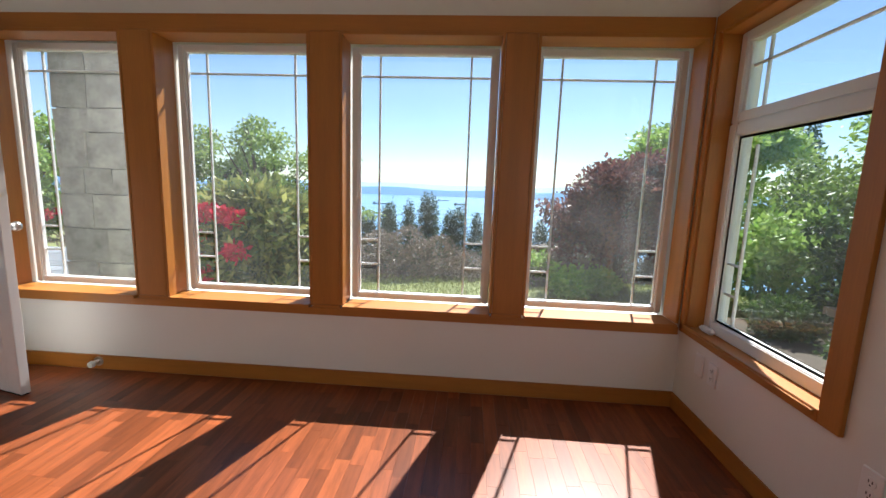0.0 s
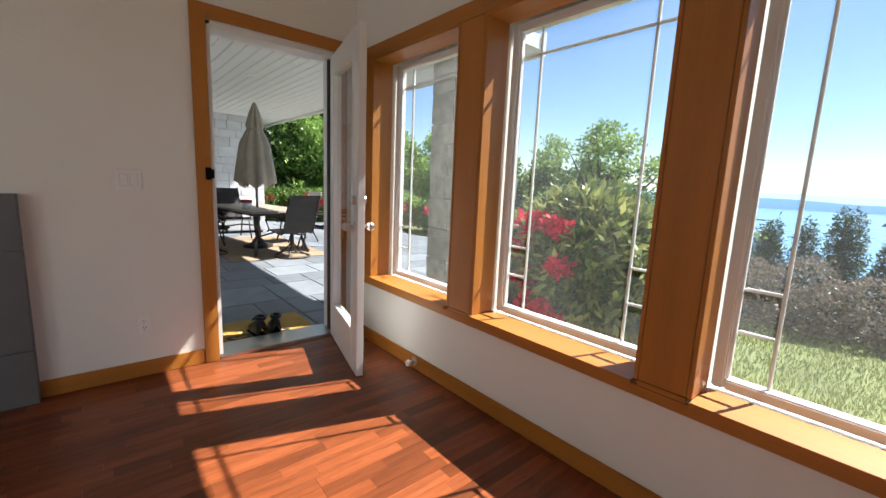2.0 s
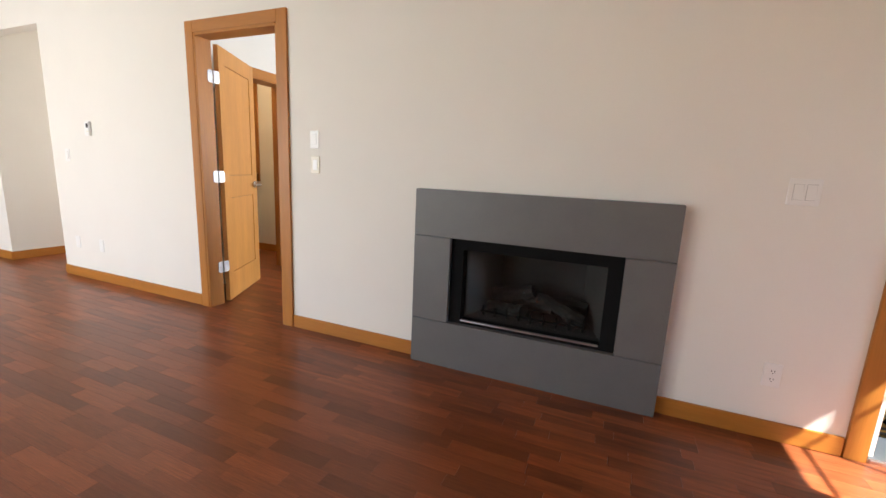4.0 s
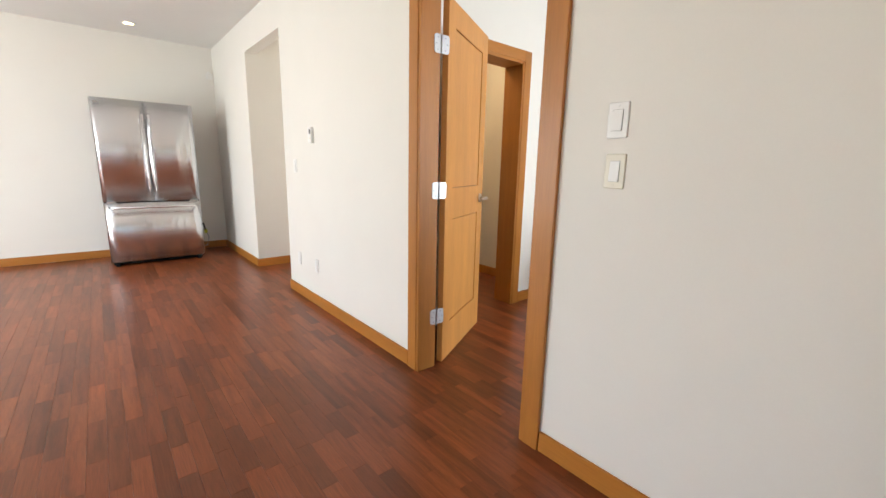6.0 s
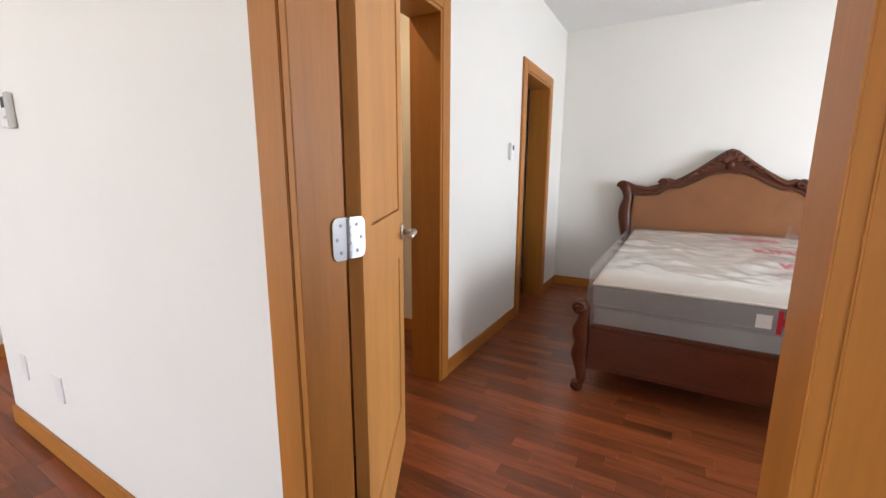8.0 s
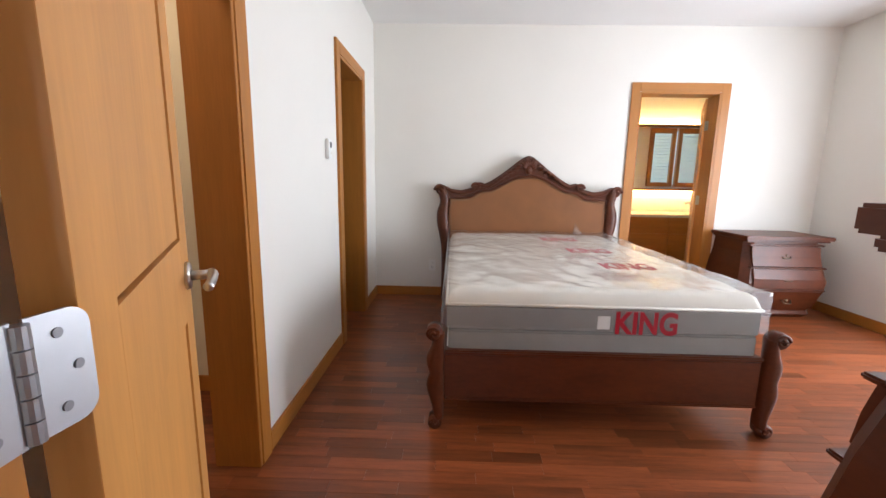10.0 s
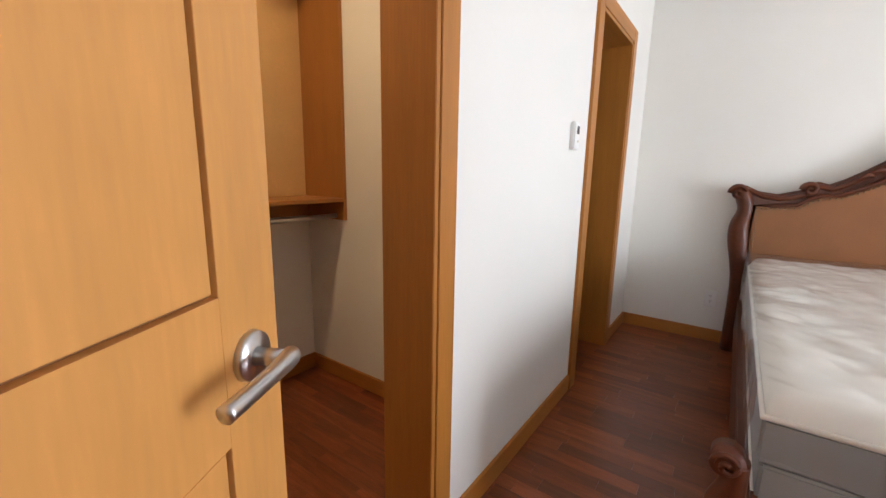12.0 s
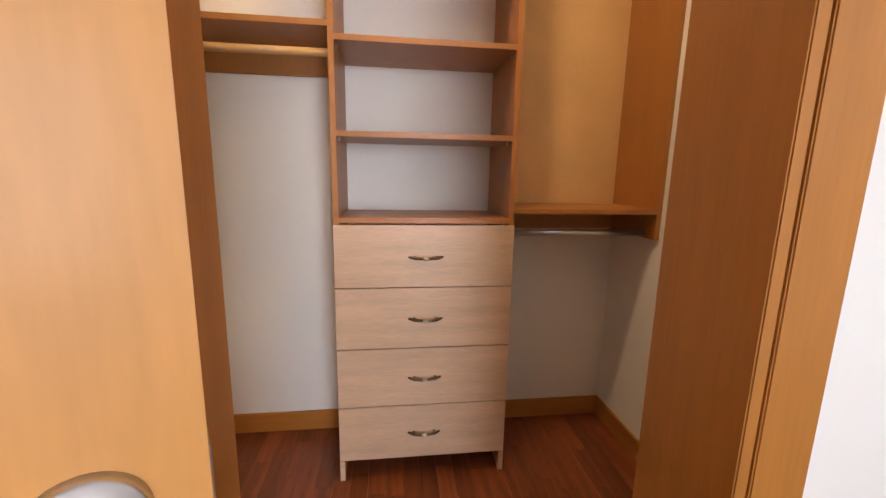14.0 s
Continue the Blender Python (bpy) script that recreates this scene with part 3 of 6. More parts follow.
def patio_door():
    ang = math.degrees(math.atan2(-0.19, 0.78))
    ob = thing("patio_door", "open white glazed patio door with nickel knob and deadbolt", "door", pose(-2.99, 3.475, 0, 0, 0, ang))
    w, h, t = 0.80, 2.09, 0.022
    for a, b in ((0, 0.115), (w - 0.115, w)):
        part("stile", boxed(a, b, -t, t, 0.012, h, bevel=0.003), WHITE, ob)
    part("bottom_rail", boxed(0.115, w - 0.115, -t, t, 0.012, 0.27), WHITE, ob)
    part("top_rail", boxed(0.115, w - 0.115, -t, t, h - 0.125, h), WHITE, ob)
    for a, b, lo, hi in ((0.115, 0.137, 0.27, h - 0.125), (w - 0.137, w - 0.115, 0.27, h - 0.125), (0.137, w - 0.137, 0.27, 0.292), (0.137, w - 0.137, h - 0.147, h - 0.125)):
        part("glazing_bead", boxed(a, b, -t - 0.006, t + 0.006, lo, hi, bevel=0.004), WHITE, ob)
    g = part("pane", boxed(0.137, w - 0.137, -0.003, 0.003, 0.292, h - 0.147), GLASS, ob)
    g.visible_shadow = False
    for side in (-1, 1):
        y = side * t
        bm = cyl(bmesh.new(), (w - 0.065, y, 0.95), (w - 0.065, y + side * 0.008, 0.95), 0.032, seg=24)
        cyl(bm, (w - 0.065, y, 0.95), (w - 0.065, y + side * 0.035, 0.95), 0.012)
        part("knob_rose", bm, CHROME, ob)
        bm = bmesh.new()
        bmesh.ops.create_uvsphere(bm, u_segments=20, v_segments=12, radius=0.027, matrix=pose(w - 0.065, y + side * 0.052, 0.95))
        part("knob", bm, CHROME, ob, "polished nickel door knob", True)
        part("deadbolt", cyl(bmesh.new(), (w - 0.065, y, 1.11), (w - 0.065, y + side * 0.02, 1.11), 0.03, 0.026, 24), CHROME, ob)
    part("rubber_sweep", boxed(0.01, w - 0.01, -t + 0.004, t - 0.004, 0.002, 0.012), BLACK, ob)


patio_door()
ob = thing("door_frame_outer", "white painted outer frame and threshold of the patio door", "door frame", kind="structure")
part("jamb", boxed(-3.15, XF - 0.002, 2.662, 2.682, 0.03, 2.11), WHITE, ob)
part("jamb", boxed(-3.15, XF - 0.002, 3.468, 3.488, 0.03, 2.11), WHITE, ob)
part("weather_strip", boxed(-3.06, -3.03, 3.455, 3.468, 0.03, 2.1), DARK, ob)
part("jamb_head", boxed(-3.15, XF - 0.002, 2.682, 3.468, 2.09, 2.128), WHITE, ob)
part("threshold", boxed(-3.22, XF + 0.012, 2.664, 3.486, -0.02, 0.022, bevel=0.006), CHROME, ob, "worn aluminium threshold")
ob = thing("door_catch", "black strike box on the fir casing of the patio door", "latch")
part("plate", boxed(XF + 0.018, XF + 0.03, 2.622, 2.655, 1.19, 1.265, bevel=0.003), BLACK, ob)
part("bolt", boxed(XF + 0.022, XF + 0.036, 2.650, 2.668, 1.20, 1.255, bevel=0.002), BLACK, ob)
ob = thing("door_stop", "round white and chrome door stop on the baseboard", "door stop")
part("base", cyl(bmesh.new(), (-2.118, YN - 0.013, 0.055), (-2.118, YN - 0.022, 0.055), 0.03, seg=24), CHROME, ob)
part("stem", cyl(bmesh.new(), (-2.118, YN - 0.02, 0.055), (-2.118, YN - 0.065, 0.055), 0.013), CHROME, ob)
part("bumper", cyl(bmesh.new(), (-2.118, YN - 0.06, 0.055), (-2.118, YN - 0.08, 0.055), 0.022, 0.018, 20), PLATE, ob)


# ---- wall plates ----
def rounded_plate(hw, hh, th, rad):
    """A cover plate with rounded corners and an eased front edge."""
    def ring(inset, y, bm):
        out = []
        for k in range(20):
            q, a = k // 5, (k // 5) * math.pi / 2 + (k % 5) * math.pi / 8
            cx, cz = (hw - rad) * (1 if q in (0, 3) else -1), (hh - rad) * (1 if q in (0, 1) else -1)
            out.append(bm.verts.new((cx + (rad - inset) * math.cos(a), y, cz + (rad - inset) * math.sin(a))))
        return out
    bm = bmesh.new()
    rings = [ring(0, 0, bm), ring(0, -th * 0.4, bm), ring(0.0012, -th * 0.8, bm), ring(0.0035, -th, bm)]
    for a, b in zip(rings, rings[1:]):
        for k in range(20):
            bm.faces.new((a[k], a[(k + 1) % 20], b[(k + 1) % 20], b[k]))
    bm.faces.new(rings[0]); bm.faces.new(rings[-1])
    return bm


def plate(kind, m, gangs=1, material=None, group=""):
    """A wall plate: local x along the wall, y into it, z up."""
    mt = material or PLATE
    w = 0.072 + 0.046 * (gangs - 1)
    names = {"switch": ("light_switch", "white rocker light switch on the wall", "light switch"), "outlet": ("wall_outlet", "white duplex outlet above the baseboard", "outlet"), "blank": ("wall_plate", "blank white cover plate above the baseboard", "wall plate")}
    n, lab, cat = names[kind]
    if mt is IVORY:
        lab = "almond rocker light switch under a white one"
    ob = thing(n, lab, cat, m, group)
    part("cover", rounded_plate(w / 2, 0.058, 0.006, 0.006), mt, ob)
    for g in range(gangs):
        x = (g - (gangs - 1) / 2) * 0.046
        if kind == "switch":
            part("surround", boxed(x - 0.0178, x + 0.0178, -0.0066, -0.0055, -0.0345, 0.0345), GAP, ob)
            part("rocker", prism(bmesh.new(), [(-0.0055, -0.0335), (-0.0112, -0.0335), (-0.0098, -0.008), (-0.0080, 0.0335), (-0.0055, 0.0335)], "x", x - 0.0166, x + 0.0166), PLATE, ob)
        elif kind == "outlet":
            for z in (-0.02, 0.02):
                f = part("socket", cyl(bmesh.new(), (x, -0.006, z), (x, -0.009, z), 0.0165, seg=20), mt, ob)
                for dx in (-0.006, 0.006):
                    part("slot", boxed(x + dx - 0.0015, x + dx + 0.0015, -0.0096, -0.0085, z - 0.002, z + 0.007), DARK, f)
                part("slot", cyl(bmesh.new(), (x, -0.0085, z - 0.009), (x, -0.0096, z - 0.009), 0.0026, seg=8), DARK, f)
        for z in (-0.047, 0.047):
            if kind == "switch":
                part("screw", cyl(bmesh.new(), (x, -0.006, z), (x, -0.0070, z), 0.0034, seg=10), mt, ob)
    return ob


W = lambda y, z: pose(XF, y, z, 0, 0, 90)
plate("switch", W(2.245, 1.174), 2)
plate("outlet", W(2.266, 0.322))
plate("switch", W(-0.404, 1.364))
plate("switch", W(-0.398, 1.198), 1, IVORY)
plate("switch", W(-3.335, 1.185))
plate("blank", W(-3.335, 0.352)); plate("blank", W(-2.948, 0.352))
plate("blank", pose(XE, 3.43, 0.36, 0, 0, -90)); plate("outlet", pose(XE, 3.31, 0.36, 0, 0, -90)); plate("outlet", pose(XE, 2.50, 0.385, 0, 0, -90))
plate("outlet", pose(XH, -1.389, 0.327, 0, 0, 90))
plate("outlet", pose(-2.72, YS, 0.26, 0, 0, 180))


def thermostat(m):
    ob = thing("thermostat", "small white wall thermostat with a dark display", "thermostat", m)
    part("body", boxed(-0.036, 0.036, -0.024, 0, -0.062, 0.062, bevel=0.005), PLATE, ob)
    part("display", boxed(-0.004, 0.026, -0.0252, -0.0236, 0.008, 0.044), DARK, ob)
    part("button", boxed(0.004, 0.012, -0.0265, -0.0236, -0.03, -0.02), IVORY, ob)
    part("button", boxed(0.018, 0.026, -0.0265, -0.0236, -0.03, -0.02), IVORY, ob)


thermostat(W(-2.945, 1.428))
thermostat(pose(-5.45, YB0, 1.397, 0, 0, 180))
ob = thing("wall_sensor", "small white motion sensor high on the wall", "sensor", pose(-2.93, YS, 2.34))
part("bracket", boxed(-0.012, 0.012, 0, 0.03, 0.02, 0.05), PLATE, ob)
part("body", boxed(-0.04, 0.04, 0.02, 0.055, -0.05, 0.03, bevel=0.01), PLATE, ob)


# ---- fireplace ----
def fireplace():
    ob = thing("fireplace", "grey tiled gas fireplace with black firebox and logs", "fireplace")
    x0, x1 = XF, -2.915
    y0, y1, a, b, lo, hi = 0.402, 1.802, 0.636, 1.578, 0.290, 0.811
    for n, p, q, z0, z1 in (("top_slab", y0, y1, hi + 0.0015, 1.088), ("side_slab", y0, a, lo + 0.0015, hi - 0.0015), ("side_slab", b, y1, lo + 0.0015, hi - 0.0015), ("base_slab", y0, y1, 0.001, lo - 0.0015)):
        part(n, boxed(x0, x1, p, q, z0, z1, bevel=0.002), GREYTILE, ob)
    for p, q, z0, z1 in ((a, a + 0.075, lo + 0.002, hi), (b - 0.075, b, lo + 0.002, hi), (a + 0.075, b - 0.075, hi - 0.065, hi), (a + 0.075, b - 0.075, lo + 0.002, lo + 0.022)):
        part("surround", boxed(-3.02, x1 - 0.03, p, q, z0, z1), BLACK, ob, "black metal firebox surround")
    part("chrome_strip", boxed(-2.95, -2.93, a + 0.08, b - 0.08, lo + 0.023, lo + 0.031, bevel=0.002), CHROME, ob)
    part("firebox_back", prism(bmesh.new(), [(-3.45, a + 0.2), (-3.45, b - 0.2), (-3.47, b - 0.2), (-3.47, a + 0.2)], "z", lo + 0.01, hi + 0.03), SOOT, ob)
    part("firebox_side", prism(bmesh.new(), [(-3.03, a + 0.07), (-3.45, a + 0.2), (-3.47, a + 0.2), (-3.03, a + 0.05)], "z", lo + 0.01, hi + 0.03), SOOT, ob)
    part("firebox_side", prism(bmesh.new(), [(-3.03, b - 0.07), (-3.45, b - 0.2), (-3.47, b - 0.2), (-3.03, b - 0.05)], "z", lo + 0.01, hi + 0.03), SOOT, ob)
    part("firebox_top", boxed(-3.47, -3.0, a, b, hi + 0.02, hi + 0.035), SOOT, ob)
    part("firebox_floor", boxed(-3.47, -3.0, a, b, lo - 0.02, lo + 0.018), SOOT, ob)
    g = part("pane", boxed(-3.004, -3.000, a + 0.075, b - 0.075, lo + 0.022, hi - 0.065), GLASS, ob)
    rnd = random.Random(4)
    my = (a + b) / 2
    for p, q, r in (((-3.3, my - 0.28, 0.40), (-3.25, my - 0.02, 0.47), 0.05), ((-3.32, my - 0.08, 0.42), (-3.2, my + 0.12, 0.40), 0.045), ((-3.22, my + 0.02, 0.45), (-3.16, my + 0.30, 0.36), 0.045), ((-3.34, my - 0.25, 0.38), (-3.3, my + 0.3, 0.38), 0.055), ((-3.15, my - 0.27, 0.36), (-3.14, my - 0.05, 0.37), 0.04)):
        p, q = Vector(p), Vector(q)
        pts = [p.lerp(q, k / 7) + Vector((rnd.uniform(-1, 1), rnd.uniform(-1, 1), rnd.uniform(-1, 1))) * 0.008 for k in range(8)]
        part("gas_log", tube(bmesh.new(), pts, [r * rnd.uniform(0.8, 1.1) for _ in pts], 10), LOG, ob)
    gr = bmesh.new()
    for k in range(9):
        tube(gr, [(-3.12, my - 0.3 + 0.075 * k, 0.31), (-3.10, my - 0.3 + 0.075 * k, 0.38)], 0.007)
    tube(gr, [(-3.12, my - 0.32, 0.335), (-3.12, my + 0.32, 0.335)], 0.008)
    part("grate", gr, BLACK, ob)


fireplace()


# ---- refrigerator ----
def fridge():
    ob = thing("refrigerator", "stainless steel french door refrigerator with bottom freezer", "refrigerator")
    x0, x1, yf = -2.578, -1.645, -5.505
    mid, split = (x0 + x1) / 2, 0.735
    part("body", boxed(x0 + 0.006, x1 - 0.006, -6.17, yf - 0.075, 0.045, 1.835, bevel=0.006), mat("fridge_side", (0.30, 0.30, 0.31), 0.4, 0.6), ob)
    def bowed(a, b, lo, hi):
        """A door front, slightly bowed."""
        n, bm = 10, bmesh.new()
        out = [(a + (b - a) * k / n, yf - 0.012 + 0.012 * math.sin(math.pi * k / n)) for k in range(n + 1)]
        prism(bm, [(a, yf - 0.07)] + out + [(b, yf - 0.07)], "z", lo, hi)
        return bm
    for a, b in ((x0, mid - 0.002), (mid + 0.002, x1)):
        part("door", bowed(a, b, split + 0.008, 1.85), STEEL, ob, "stainless door", True)
    part("freezer_drawer", bowed(x0, x1, 0.055, split - 0.008), STEEL, ob, "stainless freezer drawer", True)
    for s in (-1, 1):
        x = mid + s * 0.03
        part("handle", tube(bmesh.new(), [(x, yf - 0.002, 0.84), (x, yf + 0.035, 0.87), (x, yf + 0.045, 1.3), (x, yf + 0.035, 1.69), (x, yf - 0.002, 1.72)], 0.012, 10), STEEL, ob, "", True)
    part("handle", tube(bmesh.new(), [(x0 + 0.05, yf - 0.005, 0.675), (x0 + 0.07, yf + 0.04, 0.675), (x1 - 0.07, yf + 0.04, 0.675), (x1 - 0.05, yf - 0.005, 0.675)], 0.015, 10), STEEL, ob, "", True)
    part("seam", boxed(x0 + 0.01, x1 - 0.01, yf - 0.07, yf - 0.03, split - 0.008, split + 0.008), BLACK, ob)
    for a in (x0 + 0.03, x1 - 0.11):
        part("hinge_cover", boxed(a, a + 0.08, yf - 0.05, yf - 0.004, split - 0.006, split + 0.006), CHROME, ob)
    part("kick_plate", boxed(x0 + 0.02, x1 - 0.02, -6.1, yf - 0.08, 0.012, 0.045), BLACK, ob)
    for a in (x0 + 0.06, x1 - 0.06):
        part("foot", cyl(bmesh.new(), (a, yf - 0.06, 0), (a, yf - 0.06, 0.05), 0.025), BLACK, ob)
    part("badge", boxed(x1 - 0.075, x1 - 0.03, yf - 0.012, yf - 0.004, 1.79, 1.81), CHROME, ob)


fridge()
ob = thing("power_cord", "grey cord with a yellow plug in the outlet", "cord")
part("cable", tube(bmesh.new(), [(-2.60, -6.16, 0.12), (-2.64, -6.17, 0.03), (-2.72, -6.16, 0.05), (-2.75, -6.17, 0.16), (-2.72, -6.185, 0.235)], 0.006), mat("grey_cord", (0.4, 0.4, 0.4), 0.5), ob, "", True)
part("plug", boxed(-2.74, -2.70, -6.212, -6.17, 0.215, 0.275, bevel=0.008), mat("yellow_tag", (0.6, 0.6, 0.08), 0.5), ob, "yellow plug")
part("black_cable", tube(bmesh.new(), [(-2.71, -6.17, 0.27), (-2.69, -6.15, 0.36), (-2.64, -6.15, 0.38), (-2.60, -6.16, 0.33)], 0.011), BLACK, ob, "", True)
for k, (x, y) in enumerate(((-2.08, -5.70), (-0.3, -5.70), (-2.08, -3.2), (-0.3, -3.2))):
    ob = thing("downlight", "small round recessed ceiling light", "ceiling light", pose(x, y, CEILING), "recessed lights of the ceiling")
    part("ring", lathe(bmesh.new(), [(0.075, -0.001), (0.075, -0.006), (0.055, -0.008), (0.05, -0.001)], 28), WHITE, ob)
    part("bulb", lathe(bmesh.new(), [(0.05, -0.002), (0.04, -0.005), (0.001, -0.006)], 24), glow("warm_bulb", (1.0, 0.72, 0.35), 2.5), ob)

ob = thing("downlight", "small warm recessed light in the closet ceiling", "ceiling light", pose(-4.05, -2.62, CEILING), "recessed lights of the ceiling")
part("ring", lathe(bmesh.new(), [(0.075, -0.001), (0.075, -0.006), (0.055, -0.008), (0.05, -0.001)], 28), WHITE, ob)
part("bulb", lathe(bmesh.new(), [(0.05, -0.002), (0.04, -0.005), (0.001, -0.006)], 24), glow("closet_bulb", (1.0, 0.72, 0.35), 2.5), ob)
area_lamp("closet_lamp", (-4.05, -2.62, CEILING - 0.012), (-4.05, -2.621, 0), 0.12, 0.12, 2.6, (1.0, 0.74, 0.42))

# ---- closet ----
def closet():
    x0, x1, yf, yb = -4.378, -3.722, -3.02, -3.358
    ob = thing("closet_tower", "maple closet tower with four drawers under open shelves", "closet organizer")
    for a, b in ((x0, x0 + 0.019), (x1 - 0.019, x1)):
        part("side_panel", boxed(a, b, yb, yf - 0.002, 0, 2.35), CLOSETWOOD, ob)
    seams = [0.085, 0.312, 0.548, 0.784, 1.015]
    for lo, hi in zip(seams, seams[1:]):
        d = part("drawer", boxed(x0 + 0.002, x1 - 0.002, yf, yf + 0.019, lo + 0.002, hi - 0.002, bevel=0.001), MELAMINE, ob, "pale maple drawer front")
        xm, zm = (x0 + x1) / 2, (lo + hi) / 2
        pull = bmesh.new()
        tube(pull, [(xm - 0.062, yf + 0.024, zm), (xm - 0.04, yf + 0.034, zm - 0.003), (xm, yf + 0.043, zm - 0.004), (xm + 0.04, yf + 0.034, zm - 0.003), (xm + 0.062, yf + 0.024, zm)], [0.004, 0.0065, 0.0045, 0.0065, 0.004], 10)
        for s in (-1, 1):
            cyl(pull, (xm + s * 0.04, yf + 0.018, zm), (xm + s * 0.04, yf + 0.034, zm - 0.002), 0.004)
        pl = part("pull", pull, BRONZE, d, "antique bronze bow pull", True)
        kb = bmesh.new()
        bmesh.ops.create_uvsphere(kb, u_segments=12, v_segments=8, radius=0.0095, matrix=pose(xm, yf + 0.044, zm - 0.004) @ Matrix.Diagonal((1.2, 1, 0.8, 1)))
        knob = new("knob", mesh_of("knob", kb, CHROME, True))
        knob.parent = d
    for z in (1.0275, 1.325, 1.63, 1.94, 2.33):
        part("shelf", boxed(x0 + 0.019, x1 - 0.019, yb + 0.004, yf, z - 0.0095, z + 0.0095, bevel=0.001), CLOSETWOOD, ob)
        for s in (x0 + 0.024, x1 - 0.024):
            part("shelf_pin", cyl(bmesh.new(), (s, yf - 0.05, z - 0.0095), (s, yf - 0.05, z - 0.022), 0.004, seg=8), CHROME, ob)
    for a, b in ((x0 + 0.002, x0 + 0.021), (x1 - 0.021, x1 - 0.002)):
        part("leg", boxed(a, b, yf - 0.001, yf + 0.018, 0.0, 0.085), MELAMINE, ob)
    part("bottom_panel", boxed(x0 + 0.019, x1 - 0.019, yb, yf - 0.004, 0.087, 0.104), CLOSETWOOD, ob)
    ob = thing("closet_hanging_shelf", "maple shelf unit with back panel and hanging rod", "closet shelf")
    part("side_panel", boxed(-4.970, -4.951, yb + 0.002, yf, 0.955, 2.35), CLOSETWOOD, ob)
    part("shelf", boxed(-4.951, x0, yb + 0.012, yf, 1.055, 1.074, bevel=0.001), CLOSETWOOD, ob)
    part("shelf", boxed(-4.951, x0, yb + 0.012, yf, 2.33, 2.349), CLOSETWOOD, ob)
    part("back_panel", boxed(-4.951, x0, yb, yb + 0.012, 1.04, 2.33), mat("backing_board", (0.66, 0.42, 0.18), 0.5, vary=0.06, bump=0.01), ob)
    part("rod", tube(bmesh.new(), [(-4.951, yf - 0.07, 0.975), (x0, yf - 0.07, 0.975)], 0.013, 14), CHROME, ob, "metal hanging rod", True)
    part("rail", boxed(-4.951, x0, yb + 0.002, yb + 0.018, 0.96, 1.04), CLOSETWOOD, ob)
    ob = thing("closet_long_hang", "maple shelf with a long hanging rod below", "closet shelf")
    part("shelf", boxed(x1, -3.10, yb + 0.004, yf, 1.66, 1.679, bevel=0.001), CLOSETWOOD, ob)
    part("rod", tube(bmesh.new(), [(x1, yf - 0.03, 1.585), (-3.10, yf - 0.03, 1.585)], 0.014, 14), mat("wood_rod", (0.5, 0.3, 0.12), 0.4), ob, "pale wooden rod", True)
    part("rail", boxed(x1, -3.10, yb + 0.002, yb + 0.018, 1.57, 1.66), CLOSETWOOD, ob)
    ob = thing("closet_shelving", "dark stained shelves inside the second closet", "closet shelf")
    for z in (0.35, 0.75, 1.15, 1.55, 1.9):
        part("shelf", boxed(-7.0, -5.2, -3.35, -2.85, z, z + 0.02), CLOSETWOOD, ob)
    for a in (-6.99, -5.82, -5.22):
        part("side_panel", boxed(a, a + 0.018, -3.352, -2.852, 0, 2.2), CLOSETWOOD, ob)


closet()


